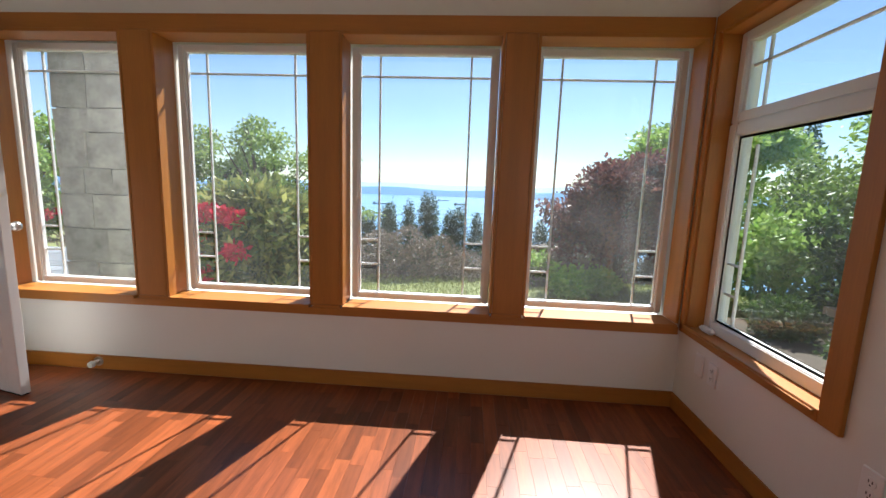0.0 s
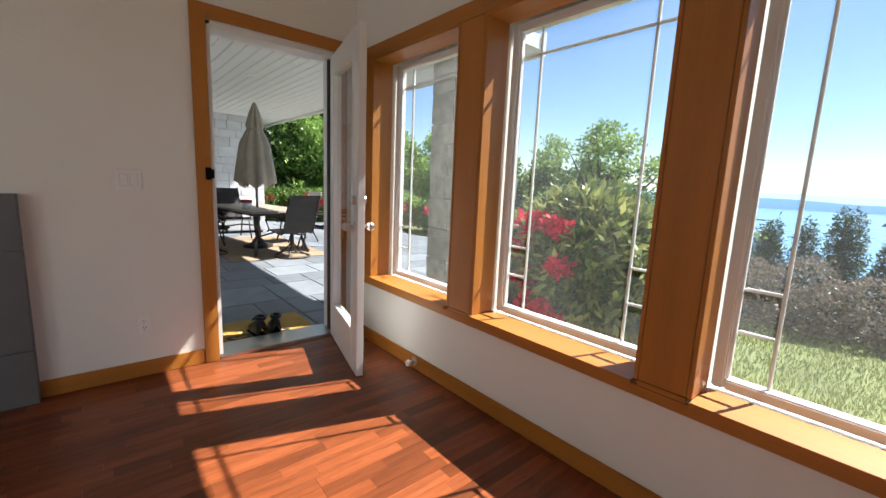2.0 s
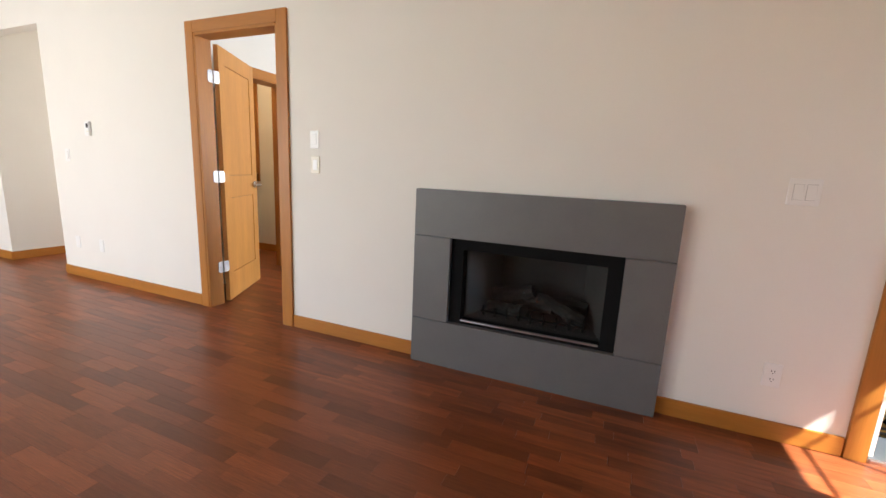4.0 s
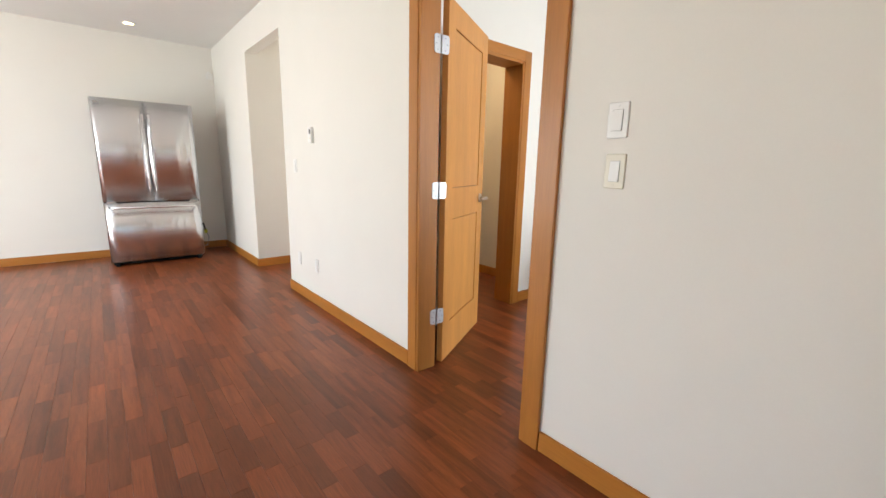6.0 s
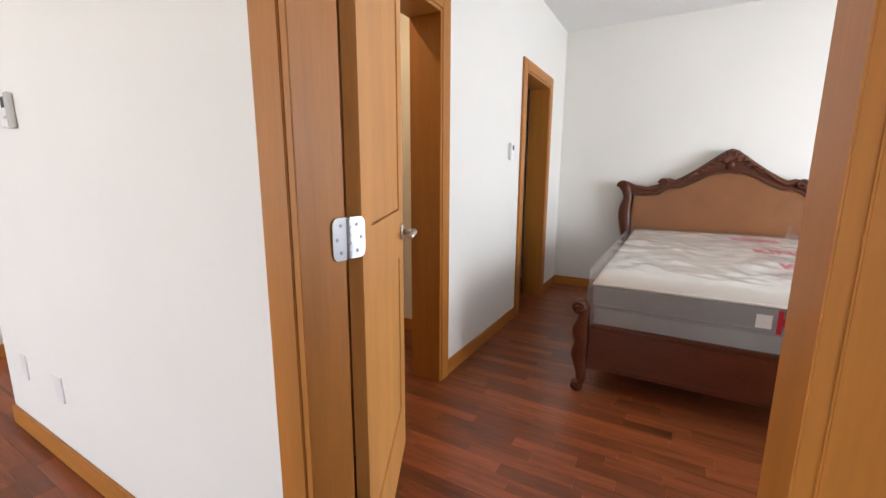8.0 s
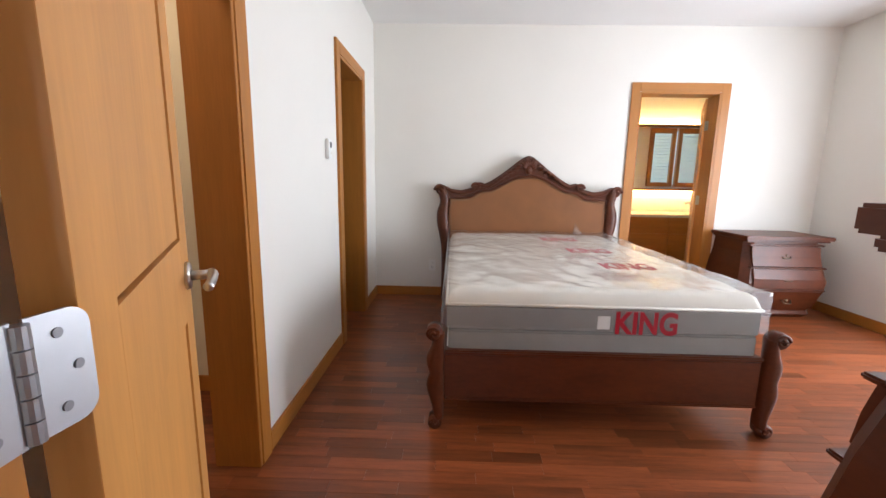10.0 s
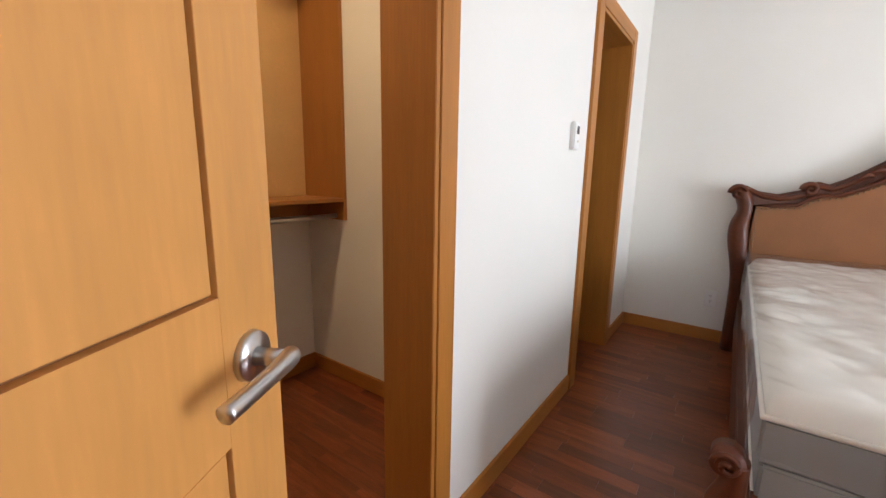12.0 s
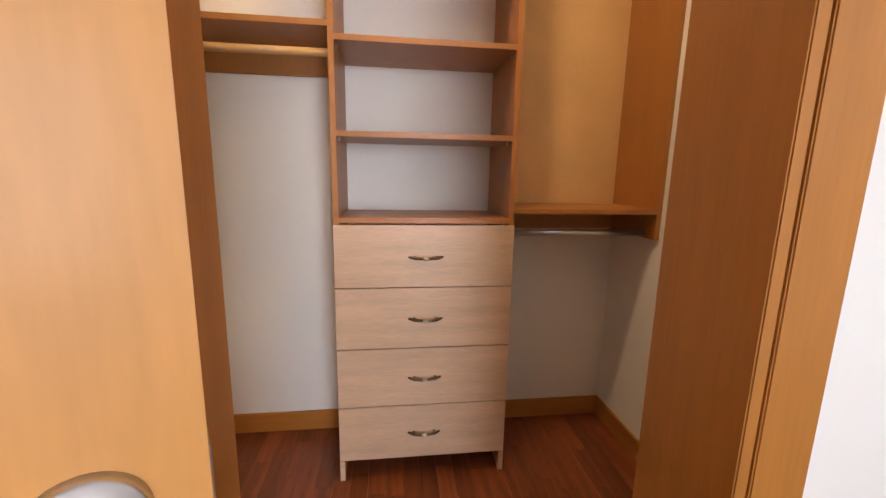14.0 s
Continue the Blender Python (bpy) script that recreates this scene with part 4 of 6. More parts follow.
# ---- bed ----
def bed():
    yc, xf, xh = -0.445, -4.70, -6.98
    ob = thing("bed_frame", "carved dark mahogany bed with tan leather headboard", "bed")
    # headboard outline, half width in y and height
    half = [(0.78, 0.30), (0.80, 0.62), (0.86, 0.80), (0.855, 0.95), (0.835, 1.05), (0.895, 1.13), (0.885, 1.165), (0.83, 1.165), (0.76, 1.13), (0.66, 1.115), (0.55, 1.145), (0.53, 1.185), (0.47, 1.20), (0.42, 1.185), (0.36, 1.215), (0.27, 1.275), (0.19, 1.335), (0.11, 1.40), (0.05, 1.445), (0.0, 1.465)]
    inner = [(0.77, 0.30), (0.77, 0.60), (0.778, 1.035), (0.68, 1.04), (0.56, 1.05), (0.50, 1.095), (0.45, 1.115), (0.37, 1.12), (0.28, 1.165), (0.18, 1.225), (0.10, 1.255), (0.0, 1.265)]
    full = [(yc + a, z) for a, z in half] + [(yc - a, z) for a, z in half[-2::-1]]
    pan = [(yc + a, z) for a, z in inner] + [(yc - a, z) for a, z in inner[-2::-1]]
    bm = prism(bmesh.new(), full, "x", xh, xh + 0.06)
    bmesh.ops.bevel(bm, geom=[e for e in bm.edges if abs((e.verts[0].co - e.verts[1].co).x) < 1e-5 and e.verts[0].co.x > xh + 0.05], offset=0.016, segments=3, affect="EDGES")
    part("headboard", bm, MAHOG, ob, "carved mahogany headboard")
    part("upholstery", prism(bmesh.new(), pan, "x", xh + 0.055, xh + 0.072), LEATHER, ob, "tan leather headboard panel")
    part("inner_molding", tube(bmesh.new(), [(xh + 0.07, a, z) for a, z in pan], 0.014, 8), MAHOG, ob, "", True)
    part("outer_molding", tube(bmesh.new(), [(xh + 0.062, a + (yc - a) * 0.03, z - 0.03) for a, z in full[4:-4]], 0.017, 8), MAHOG, ob, "", True)
    nails = bmesh.new()
    for (a, z), (c, w) in zip(pan, pan[1:]):
        n = max(2, int(math.hypot(c - a, w - z) / 0.022))
        for k in range(n):
            u = k / n
            bmesh.ops.create_icosphere(nails, subdivisions=1, radius=0.006, matrix=pose(xh + 0.076, (a + (c - a) * u) * 0.975 + yc * 0.025, z + (w - z) * u - 0.02))
    part("nail_heads", nails, BRONZE, ob)
    def scroll(y, z, r, flip):
        bm = bmesh.new()
        pts, rs = [], []
        for k in range(22):
            a, q = k * 0.42, r * (1 - k / 24)
            pts.append((xh + 0.075 + 0.004 * k / 3, y + flip * q * math.cos(a), z + q * math.sin(a)))
            rs.append(0.017 * (1 - k / 40))
        return tube(bm, pts, rs, 8)
    for s in (-1, 1):
        part("scroll", scroll(yc + s * 0.865, 1.115, 0.055, s), MAHOG, ob, "", True)
        part("scroll", scroll(yc + s * 0.51, 1.15, 0.042, s), MAHOG, ob, "", True)
        post = [(0.80, 0.0, 0.045), (0.80, 0.45, 0.045), (0.812, 0.62, 0.05), (0.832, 0.78, 0.062), (0.838, 0.90, 0.058), (0.818, 1.0, 0.048), (0.830, 1.07, 0.050), (0.85, 1.13, 0.040)]
        part("corner_post", stack(bmesh.new(), [(xh + 0.05, yc + s * y, z, 0.052, w) for y, z, w in post]), MAHOG, ob, "", True)
        part("rosette", cyl(bmesh.new(), (xh + 0.04, yc + s * 0.865, 1.115), (xh + 0.085, yc + s * 0.865, 1.115), 0.045, 0.038, 20), MAHOG, ob, "", True)
    head = [c for c in ob.children if c.name.startswith("headboard")][0]
    def carve(pts, rs):
        part("carved_leaf", tube(bmesh.new(), *curved(pts, rs, 3), 8), MAHOG, head, "", True)
    for k in range(-4, 5):
        a = k * 0.30
        L = 0.125 - 0.009 * abs(k)
        carve([(xh + 0.065, yc + 0.02 * math.sin(a), 1.335), (xh + 0.088, yc + L * 0.6 * math.sin(a), 1.335 + L * 0.6 * math.cos(a)), (xh + 0.07, yc + L * 1.15 * math.sin(a), 1.335 + L * math.cos(a))], [0.012, 0.017, 0.005])
    for s in (-1, 1):
        for k in range(5):
            y0 = yc + s * (0.06 + 0.045 * k)
            carve([(xh + 0.062, y0, 1.345 - 0.028 * k), (xh + 0.085, y0 + s * 0.035, 1.365 - 0.03 * k), (xh + 0.065, y0 + s * 0.085, 1.335 - 0.035 * k)], [0.008, 0.017, 0.004])
    boss = bmesh.new()
    bmesh.ops.create_uvsphere(boss, u_segments=14, v_segments=10, radius=0.04, matrix=pose(xh + 0.07, yc, 1.325) @ Matrix.Diagonal((0.8, 0.9, 1.1, 1)))
    part("carved_boss", boss, MAHOG, head, "carved shell crest", True)
    # foot end
    part("foot_rail", boxed(xf - 0.04, xf, yc - 0.76, yc + 0.76, 0.155, 0.385, bevel=0.006), MAHOG, ob)
    part("cap_molding", boxed(xf - 0.05, xf + 0.014, yc - 0.76, yc + 0.76, 0.385, 0.405, bevel=0.007), MAHOG, ob)
    part("bottom_molding", boxed(xf - 0.045, xf + 0.008, yc - 0.76, yc + 0.76, 0.145, 0.16, bevel=0.005), MAHOG, ob)
    for s in (-1, 1):
        part("side_rail", boxed(xh + 0.06, xf - 0.04, yc + s * 0.765 - 0.018, yc + s * 0.765 + 0.018, 0.17, 0.39, bevel=0.004), MAHOG, ob)
        inner_y = yc + s * 0.762
        prof = [(0.05, 0.052), (0.10, 0.056), (0.16, 0.074), (0.21, 0.088), (0.25, 0.084), (0.285, 0.076), (0.33, 0.088), (0.37, 0.088), (0.42, 0.068), (0.47, 0.056), (0.50, 0.05)]
        lg = part("leg", stack(bmesh.new(), [(xf - 0.005, inner_y + s * w / 2, z, 0.042, w / 2) for z, w in prof]), MAHOG, ob, "waisted carved leg", True)
        roll = bmesh.new()
        y, z = inner_y + s * 0.05, 0.498
        cyl(roll, (xf - 0.045, y, z), (xf + 0.035, y, z), 0.038, 0.040, 22)
        bmesh.ops.bevel(roll, geom=[e for e in roll.edges if abs(e.verts[0].co.x - e.verts[1].co.x) < 1e-5], offset=0.008, segments=2, affect="EDGES")
        tube(roll, [(xf + 0.034 + 0.0006 * k, y + s * 0.034 * (1 - k / 22) * math.cos(k * 0.45), z + 0.034 * (1 - k / 22) * math.sin(k * 0.45)) for k in range(20)], 0.0075, 8)
        part("scroll", roll, MAHOG, lg, "", True)
        ft = bmesh.new()
        y = inner_y + s * 0.042
        cyl(ft, (xf - 0.035, y, 0.034), (xf + 0.030, y, 0.034), 0.032, 0.034, 18)
        tube(ft, [(xf + 0.030, y + s * 0.026 * (1 - k / 18) * math.cos(k * 0.5), 0.034 + 0.026 * (1 - k / 18) * math.sin(k * 0.5)) for k in range(15)], 0.007, 8)
        part("foot", ft, MAHOG, lg, "", True)
    for k in range(4):
        x = -6.6 + 0.5 * k
        part("slat", boxed(x, x + 0.08, yc - 0.745, yc + 0.745, 0.36, 0.38), WOODRAIL, ob)


bed()


def puffy(x0, x1, y0, y1, z0, z1, n, m, f, r=0.05):
    """A soft block: a grid top that f lifts, with rounded rims and straight sides."""
    bm = bmesh.new()
    def w(u):
        return min(1.0, max(0.0, u))
    rows = []
    for i in range(n + 1):
        for j in range(m + 1):
            x, y = x0 + (x1 - x0) * i / n, y0 + (y1 - y0) * j / m
            e = min(x - x0, x1 - x, y - y0, y1 - y)
            drop = r - math.sqrt(max(0.0, r * r - (r - min(e, r)) ** 2))
            rows.append(bm.verts.new((x, y, z1 - drop + f(x, y) * w(e / r))))
    V = lambda i, j: rows[i * (m + 1) + j]
    for i in range(n):
        for j in range(m):
            bm.faces.new((V(i, j), V(i + 1, j), V(i + 1, j + 1), V(i, j + 1)))
    ring = [V(i, 0) for i in range(n)] + [V(n, j) for j in range(m)] + [V(i, m) for i in range(n, 0, -1)] + [V(0, j) for j in range(m, 0, -1)]
    low = [bm.verts.new((v.co.x, v.co.y, z0)) for v in ring]
    for k in range(len(ring)):
        bm.faces.new((ring[k], ring[(k + 1) % len(ring)], low[(k + 1) % len(ring)], low[k]))
    bm.faces.new(low[::-1])
    return bm


def mattress():
    yc = -0.445
    y0, y1, x0, x1 = yc - 0.755, yc + 0.745, -6.88, -4.725
    ob = thing("box_spring", "grey fabric box spring on the bed frame", "box spring")
    part("body", boxed(x0, x1 + 0.005, y0 + 0.01, y1 - 0.01, 0.382, 0.50, bevel=0.008), GREYCLOTH, ob)
    for z in (0.392,):
        part("welt", tube(bmesh.new(), [(x0, y0 + 0.008, z), (x1 + 0.007, y0 + 0.008, z), (x1 + 0.007, y1 - 0.008, z), (x0, y1 - 0.008, z)], 0.005, 6), TICKING, ob)
    ob = thing("mattress", "new pillow-top mattress with grey side band in plastic", "mattress")
    part("border", boxed(x0, x1, y0, y1, 0.501, 0.625, bevel=0.008), GREYCLOTH, ob, "grey fabric side band")
    def quilt(x, y):
        d = abs(math.sin((x + y) * 13)) * abs(math.sin((x - y) * 13))
        return 0.018 * d ** 0.4 - 0.01 + 0.008 * math.sin(x * 2.2) * math.sin(y * 3)
    part("pillow_top", puffy(x0 + 0.005, x1 - 0.005, y0 + 0.005, y1 - 0.005, 0.622, 0.70, 110, 80, quilt, 0.06), TICKING, ob, "cream quilted pillow top", True)
    piping = bmesh.new()
    tube(piping, [(x0, y0, 0.628), (x1, y0, 0.628), (x1, y1, 0.628), (x0, y1, 0.628)], 0.008, 8)
    part("piping", piping, TICKING, ob, "", True)
    part("tag", boxed(x1 + 0.003, x1 + 0.005, yc - 0.03, yc + 0.03, 0.52, 0.585), PLATE, ob, "white law tag")
    ob = thing("plastic_wrap", "crumpled clear plastic cover with red size printing", "plastic cover")
    def crease(x, y):
        n1 = noise.noise(Vector((x * 3, y * 8, 1))); n2 = noise.noise(Vector((x * 14, y * 14, 5)))
        n3 = noise.noise(Vector((x * 5 + y * 2, y * 22, 9)))
        return 0.018 * abs(n1) + 0.010 * abs(n2) + 0.005 * abs(n3)
    bm = bmesh.new()
    nx, ny, g = 120, 90, {}
    X0, X1, Y0, Y1 = x0 - 0.02, x1 + 0.016, y0 - 0.02, y1 + 0.02
    us = [-0.3 + (X1 - X0 + 0.50) * i / nx for i in range(nx + 1)]
    vs = [-0.22 + (Y1 - Y0 + 0.44) * j / ny for j in range(ny + 1)]
    for i, u in enumerate(us):
        for j, v in enumerate(vs):
            x, y = X0 + min(max(u, 0), X1 - X0), Y0 + min(max(v, 0), Y1 - Y0)
            over = max(-u, u - (X1 - X0), 0) + max(-v, v - (Y1 - Y0), 0)
            hem = 0.215 + 0.06 * noise.noise(Vector((x * 3, y * 3, 2)))
            c = crease(x + over, y + 2 * over)
            z = 0.715 + c - min(over, hem)
            out = 0.022 * noise.noise(Vector((x * 9, y * 9, z * 6))) * min(1, over * 8)
            x += (math.copysign(abs(out) * 0.6 + 0.002, 1) if u > X1 - X0 else 0) - (abs(out) if u < 0 else 0)
            y += (abs(out) if v > Y1 - Y0 else 0) - (abs(out) if v < 0 else 0)
            g[i, j] = bm.verts.new((x, y, z))
    for i in range(nx):
        for j in range(ny):
            bm.faces.new((g[i, j], g[i + 1, j], g[i + 1, j + 1], g[i, j + 1]))
    sheet = part("sheet", bm, PLASTIC, ob, "", True)
    sheet.visible_shadow = False
    tuft = bmesh.new()
    tube(tuft, [(-6.70, 0.02, 0.70), (-6.71, 0.0, 0.76), (-6.70, -0.02, 0.82)], [0.05, 0.03, 0.006], 7)
    t = part("gathered_end", tuft, PLASTIC, ob, "", True)
    words("KING", 0.15, 0.0006, RED, ob, pose(x1 + 0.040, -0.26, 0.515, 90, 0, 90) @ Matrix.Diagonal((0.82, 1, 1, 1)), "size_print", "red printed size word", 1.0)
    for x, y, sz in ((-5.02, -0.20, 0.22), (-5.52, -0.25, 0.22), (-6.05, -0.32, 0.22)):
        words("KING", sz, 0.0006, RED, ob, pose(x, y, 0.755, 0, 0, 90) @ Matrix.Diagonal((0.54, 1, 1, 1)), "size_print", "red printed size word")


mattress()


# ---- bedroom chests ----
def bombe_chest(m, w, d, h, rows, label):
    """A bombe chest: swelling sides, moulded top, drawers with bronze pulls. Local y runs to the front."""
    ob = thing("chest_of_drawers", label, "chest of drawers", m)
    prof = [(0.86, 0.0), (0.93, 0.05), (0.90, 0.09), (0.96, 0.2), (1.04, 0.33), (1.06, 0.45), (1.0, 0.62), (0.92, 0.78), (0.90, 0.93)]
    bm, rings = bmesh.new(), []
    for s, z in prof:
        a, b = w / 2 * s * 0.94, d * (0.78 + 0.2 * (s - 0.86) / 0.2)
        rings.append([bm.verts.new(p) for p in ((-a, 0, z * h), (-a, b - 0.06, z * h), (-a + 0.06, b, z * h), (a - 0.06, b, z * h), (a, b - 0.06, z * h), (a, 0, z * h))])
    for p, q in zip(rings, rings[1:]):
        for k in range(6):
            bm.faces.new((p[k], p[(k + 1) % 6], q[(k + 1) % 6], q[k]))
    bm.faces.new(rings[0][::-1]); bm.faces.new(rings[-1])
    part("body", bm, MAHOG, ob)
    for z0, z1, o in ((0.93, 0.955, 0.0), (0.955, 1.0, 0.02)):
        part("top", boxed(-w / 2 * 0.93 - o, w / 2 * 0.93 + o, 0, d * 0.86 + o + 0.02, z0 * h, z1 * h, bevel=0.008), MAHOG, ob)
    def front(z):
        zs = [p[1] for p in prof]; ss = [p[0] for p in prof]
        return d * (0.78 + 0.2 * (float(np.interp(z, zs, ss)) - 0.86) / 0.2)
    for k in range(rows):
        lo, hi = 0.13 + 0.78 * k / rows, 0.13 + 0.78 * (k + 1) / rows - 0.035
        zm = (lo + hi) / 2
        f0, f1 = front(lo), front(hi)
        a = w / 2 * 0.76
        bm = prism(bmesh.new(), [(f0 + 0.016, lo * h), (front(zm) + 0.02, zm * h), (f1 + 0.016, hi * h), (f1 - 0.02, hi * h), (f0 - 0.02, lo * h)], "x", -a, a)
        dr = part("drawer", bm, MAHOG, ob)
        part("bead", boxed(-a - 0.03, a + 0.03, f1 - 0.02, f1 + 0.026, hi * h + 0.006, hi * h + 0.02, bevel=0.005), MAHOG, ob)
        for s in ((0,) if rows < 4 else (-0.5, 0.5)):
            pb = bmesh.new()
            tube(pb, [(s * a - 0.04, f1 + 0.02, zm * h + 0.01), (s * a - 0.03, f1 + 0.045, zm * h - 0.015), (s * a + 0.03, f1 + 0.045, zm * h - 0.015), (s * a + 0.04, f1 + 0.02, zm * h + 0.01)], 0.006, 8)
            bmesh.ops.create_uvsphere(pb, u_segments=10, v_segments=6, radius=0.014, matrix=pose(s * a, f1 + 0.025, zm * h + 0.008))
            part("pull", pb, BRONZE, dr, "bronze bail pull", True)
    return ob


bombe_chest(pose(-7.01, 1.84, 0, 0, 0, -90), 0.80, 0.56, 0.765, 3, "dark mahogany bombe nightstand with three drawers")

bombe_chest(pose(-3.105, -0.07, 0, 0, 0, 90), 0.80, 0.52, 1.19, 5, "tall dark mahogany chest of drawers beside the bedroom door")

# ---- bathroom ----
ob = thing("vanity", "wooden bathroom vanity with cream counter", "vanity")
part("cabinet", boxed(-8.95, -8.33, -0.4, 2.44, 0.08, 0.77), FIR_Y, ob)
part("counter", boxed(-8.98, -8.30, -0.42, 2.449, 0.77, 0.805, bevel=0.006), COUNTER, ob)
for k in range(4):
    part("door", boxed(-8.33, -8.312, -0.38 + 0.7 * k, 0.30 + 0.7 * k, 0.10, 0.55, bevel=0.003), FIR_Y, ob)
    part("drawer", boxed(-8.33, -8.312, -0.38 + 0.7 * k, 0.30 + 0.7 * k, 0.57, 0.755, bevel=0.003), FIR_Y, ob)
ob = thing("window_9", "wood framed bathroom window with white slat blinds", "window", kind="structure")
for a, b in ((1.66, 2.02), (2.06, 2.42)):
    for p, q, lo, hi in ((a, a + 0.05, 1.17, 2.0), (b - 0.05, b, 1.17, 2.0), (a + 0.05, b - 0.05, 1.17, 1.23), (a + 0.05, b - 0.05, 1.93, 2.0)):
        part("frame_board", boxed(-9.0, -8.95, p, q, lo, hi, bevel=0.003), FIR_V, ob)
    for k in range(16):
        part("slat", boxed(-9.04, -9.008, a + 0.052, b - 0.052, 1.245 + k * 0.043, 1.249 + k * 0.043), WHITE, ob)
ob = thing("light_shelf", "wood valance with warm strip light over the vanity", "strip light")
part("board", boxed(-9.0, -8.86, 0.3, 2.44, 2.02, 2.045), FIR_Y, ob)
part("strip", boxed(-8.98, -8.93, 0.4, 2.40, 2.046, 2.06), glow("warm_strip", (1.0, 0.66, 0.26), 8), ob)
ob = thing("under_shelf_light", "wood shelf with warm strip light beneath", "strip light")
part("board", boxed(-9.0, -8.86, 0.3, 2.44, 1.11, 1.14), FIR_Y, ob)
part("strip", boxed(-8.98, -8.93, 0.4, 2.40, 1.096, 1.109), glow("warm_strip_low", (1.0, 0.66, 0.26), 8), ob)
panel_door("bathroom_door", pose(-7.205, 1.375, 0, 0, 0, 152), 0.75, 2.07, "open maple bathroom door with satin lever")
for z in (0.3, 1.05, 1.8):
    hinge(pose(-7.19, 1.372, z, 0, 0, 0), "hinges of the bathroom door")


# ---- outside ----
def height(x, y):
    h = -0.22 - 0.035 * max(0, min(y, 9) - 4)
    edge = 8.6 + 16 * min(1, max(0, (-4.5 - x) / 4))
    if y > edge:
        h -= 0.30 * (min(y, 210) - edge)
    h += 0.12 * noise.noise(Vector((x * 0.3, y * 0.3, 0))) * min(1, max(0, (y - 5) / 3)) * (y < 60)
    return h


xs = [-4500, -1500, -500, -200, -90, -50, -34] + [-26 + 1.0 * k for k in range(53)] + [34, 50, 90, 200, 500, 1500, 4500]
ys = [-4500, -1000, -200, -60, -25, -12, -6] + [-2 + 0.8 * k for k in range(24)] + [18, 22, 30, 45, 70, 110, 160, 220]
bm = bmesh.new()
g = [[bm.verts.new((x, y, height(x, y) if not (-9.5 < x < 1.7 and y < 3.5) else -0.3)) for y in ys] for x in xs]
for i in range(len(xs) - 1):
    for j in range(len(ys) - 1):
        bm.faces.new((g[i][j], g[i + 1][j], g[i + 1][j + 1], g[i][j + 1]))
ground = setting("ground", bm, GRASS, "sunlit green lawn falling away to the shore", "lawn")
WATER = mat("sea", (0.10, 0.24, 0.42), 0.25, vary=0.12, scale=0.01, fine=0.2, bump=0.3)
setting("water", boxed(-4500, 4500, 205, 4450, -62, -60.4), WATER, "calm blue sea bay", "sea")
# Far shores: aerial haze put into the colour and a faint glow, paler farther out
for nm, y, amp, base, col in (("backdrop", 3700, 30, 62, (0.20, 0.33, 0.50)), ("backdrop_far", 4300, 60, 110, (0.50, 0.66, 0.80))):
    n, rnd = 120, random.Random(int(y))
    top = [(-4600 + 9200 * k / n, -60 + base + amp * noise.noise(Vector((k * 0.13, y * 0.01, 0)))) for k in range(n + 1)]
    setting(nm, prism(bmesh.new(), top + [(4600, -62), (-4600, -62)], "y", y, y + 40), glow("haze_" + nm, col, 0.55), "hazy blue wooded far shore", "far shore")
SHIPGREY = mat("ship_grey", (0.10, 0.14, 0.19), 0.7)
for k, (x, y, L) in enumerate(((-330, 1500, 70), (-40, 1700, 60), (120, 1350, 45), (260, 1900, 70), (-150, 2200, 60))):
    ob = thing("ship", "dark low cargo ship at anchor far out", "ship", pose(x, y, -60.4, 0, 0, 8 * k), "ships at anchor")
    part("hull", prism(bmesh.new(), [(-L / 2, 0), (L / 2, 0), (L / 2 + 2, 3), (-L / 2 - 1, 3)], "y", -5, 5), SHIPGREY, ob)
    part("bridge", boxed(-L / 2 + 3, -L / 2 + 8, -3, 3, 3, 8), SHIPGREY, ob)


def leaves(name, blobs, count, size, material, seed, narrow=0.5, shell=0.55, droop=0.0, clumps=0):
    """Many small bent leaves, filling the outer part of uneven blobs (x, y, z, rx, ry, rz)."""
    rng = np.random.default_rng(seed)
    if clumps:
        fine = []
        for x, y, z, a, b, c in blobs:
            for _ in range(clumps):
                v = rng.normal(size=3)
                v *= rng.uniform(0.45, 1.0) / np.linalg.norm(v)
                q = rng.uniform(0.22, 0.42)
                fine.append((x + v[0] * a, y + v[1] * b, z + v[2] * c, a * q, b * q, c * q))
        blobs = fine
    vol = np.array([b[3] * b[4] * b[5] for b in blobs]) ** 0.7
    pick = rng.choice(len(blobs), count, p=vol / vol.sum())
    B = np.array(blobs)[pick]
    d = rng.normal(size=(count, 3))
    d /= np.linalg.norm(d, axis=1)[:, None]
    ph = rng.uniform(0, 6.28, 6)
    lump = 1 + 0.16 * np.sin(5 * d[:, 0] + ph[0]) * np.sin(6 * d[:, 2] + ph[1]) + 0.12 * np.sin(11 * d[:, 1] + ph[2]) * np.sin(9 * d[:, 2] + ph[3])
    r = (shell + (1 - shell) * rng.random(count) ** 0.7) * lump
    c = B[:, :3] + d * r[:, None] * B[:, 3:]
    a = d * 0.7 + rng.normal(size=(count, 3)) * 0.8
    a[:, 2] -= droop
    a /= np.linalg.norm(a, axis=1)[:, None]
    s = np.cross(a, rng.normal(size=(count, 3)))
    s /= np.linalg.norm(s, axis=1)[:, None]
    L = (size * rng.uniform(0.6, 1.3, count))[:, None]
    v = np.stack([c, c + a * L * 0.5 + s * L * narrow * 0.5, c + a * L, c + a * L * 0.5 - s * L * narrow * 0.5], 1).reshape(-1, 3)
    f = np.arange(count * 4).reshape(-1, 4)
    me = bpy.data.meshes.new(name)
    me.from_pydata(v.tolist(), [], f.tolist())
    me.materials.append(material)
    return me


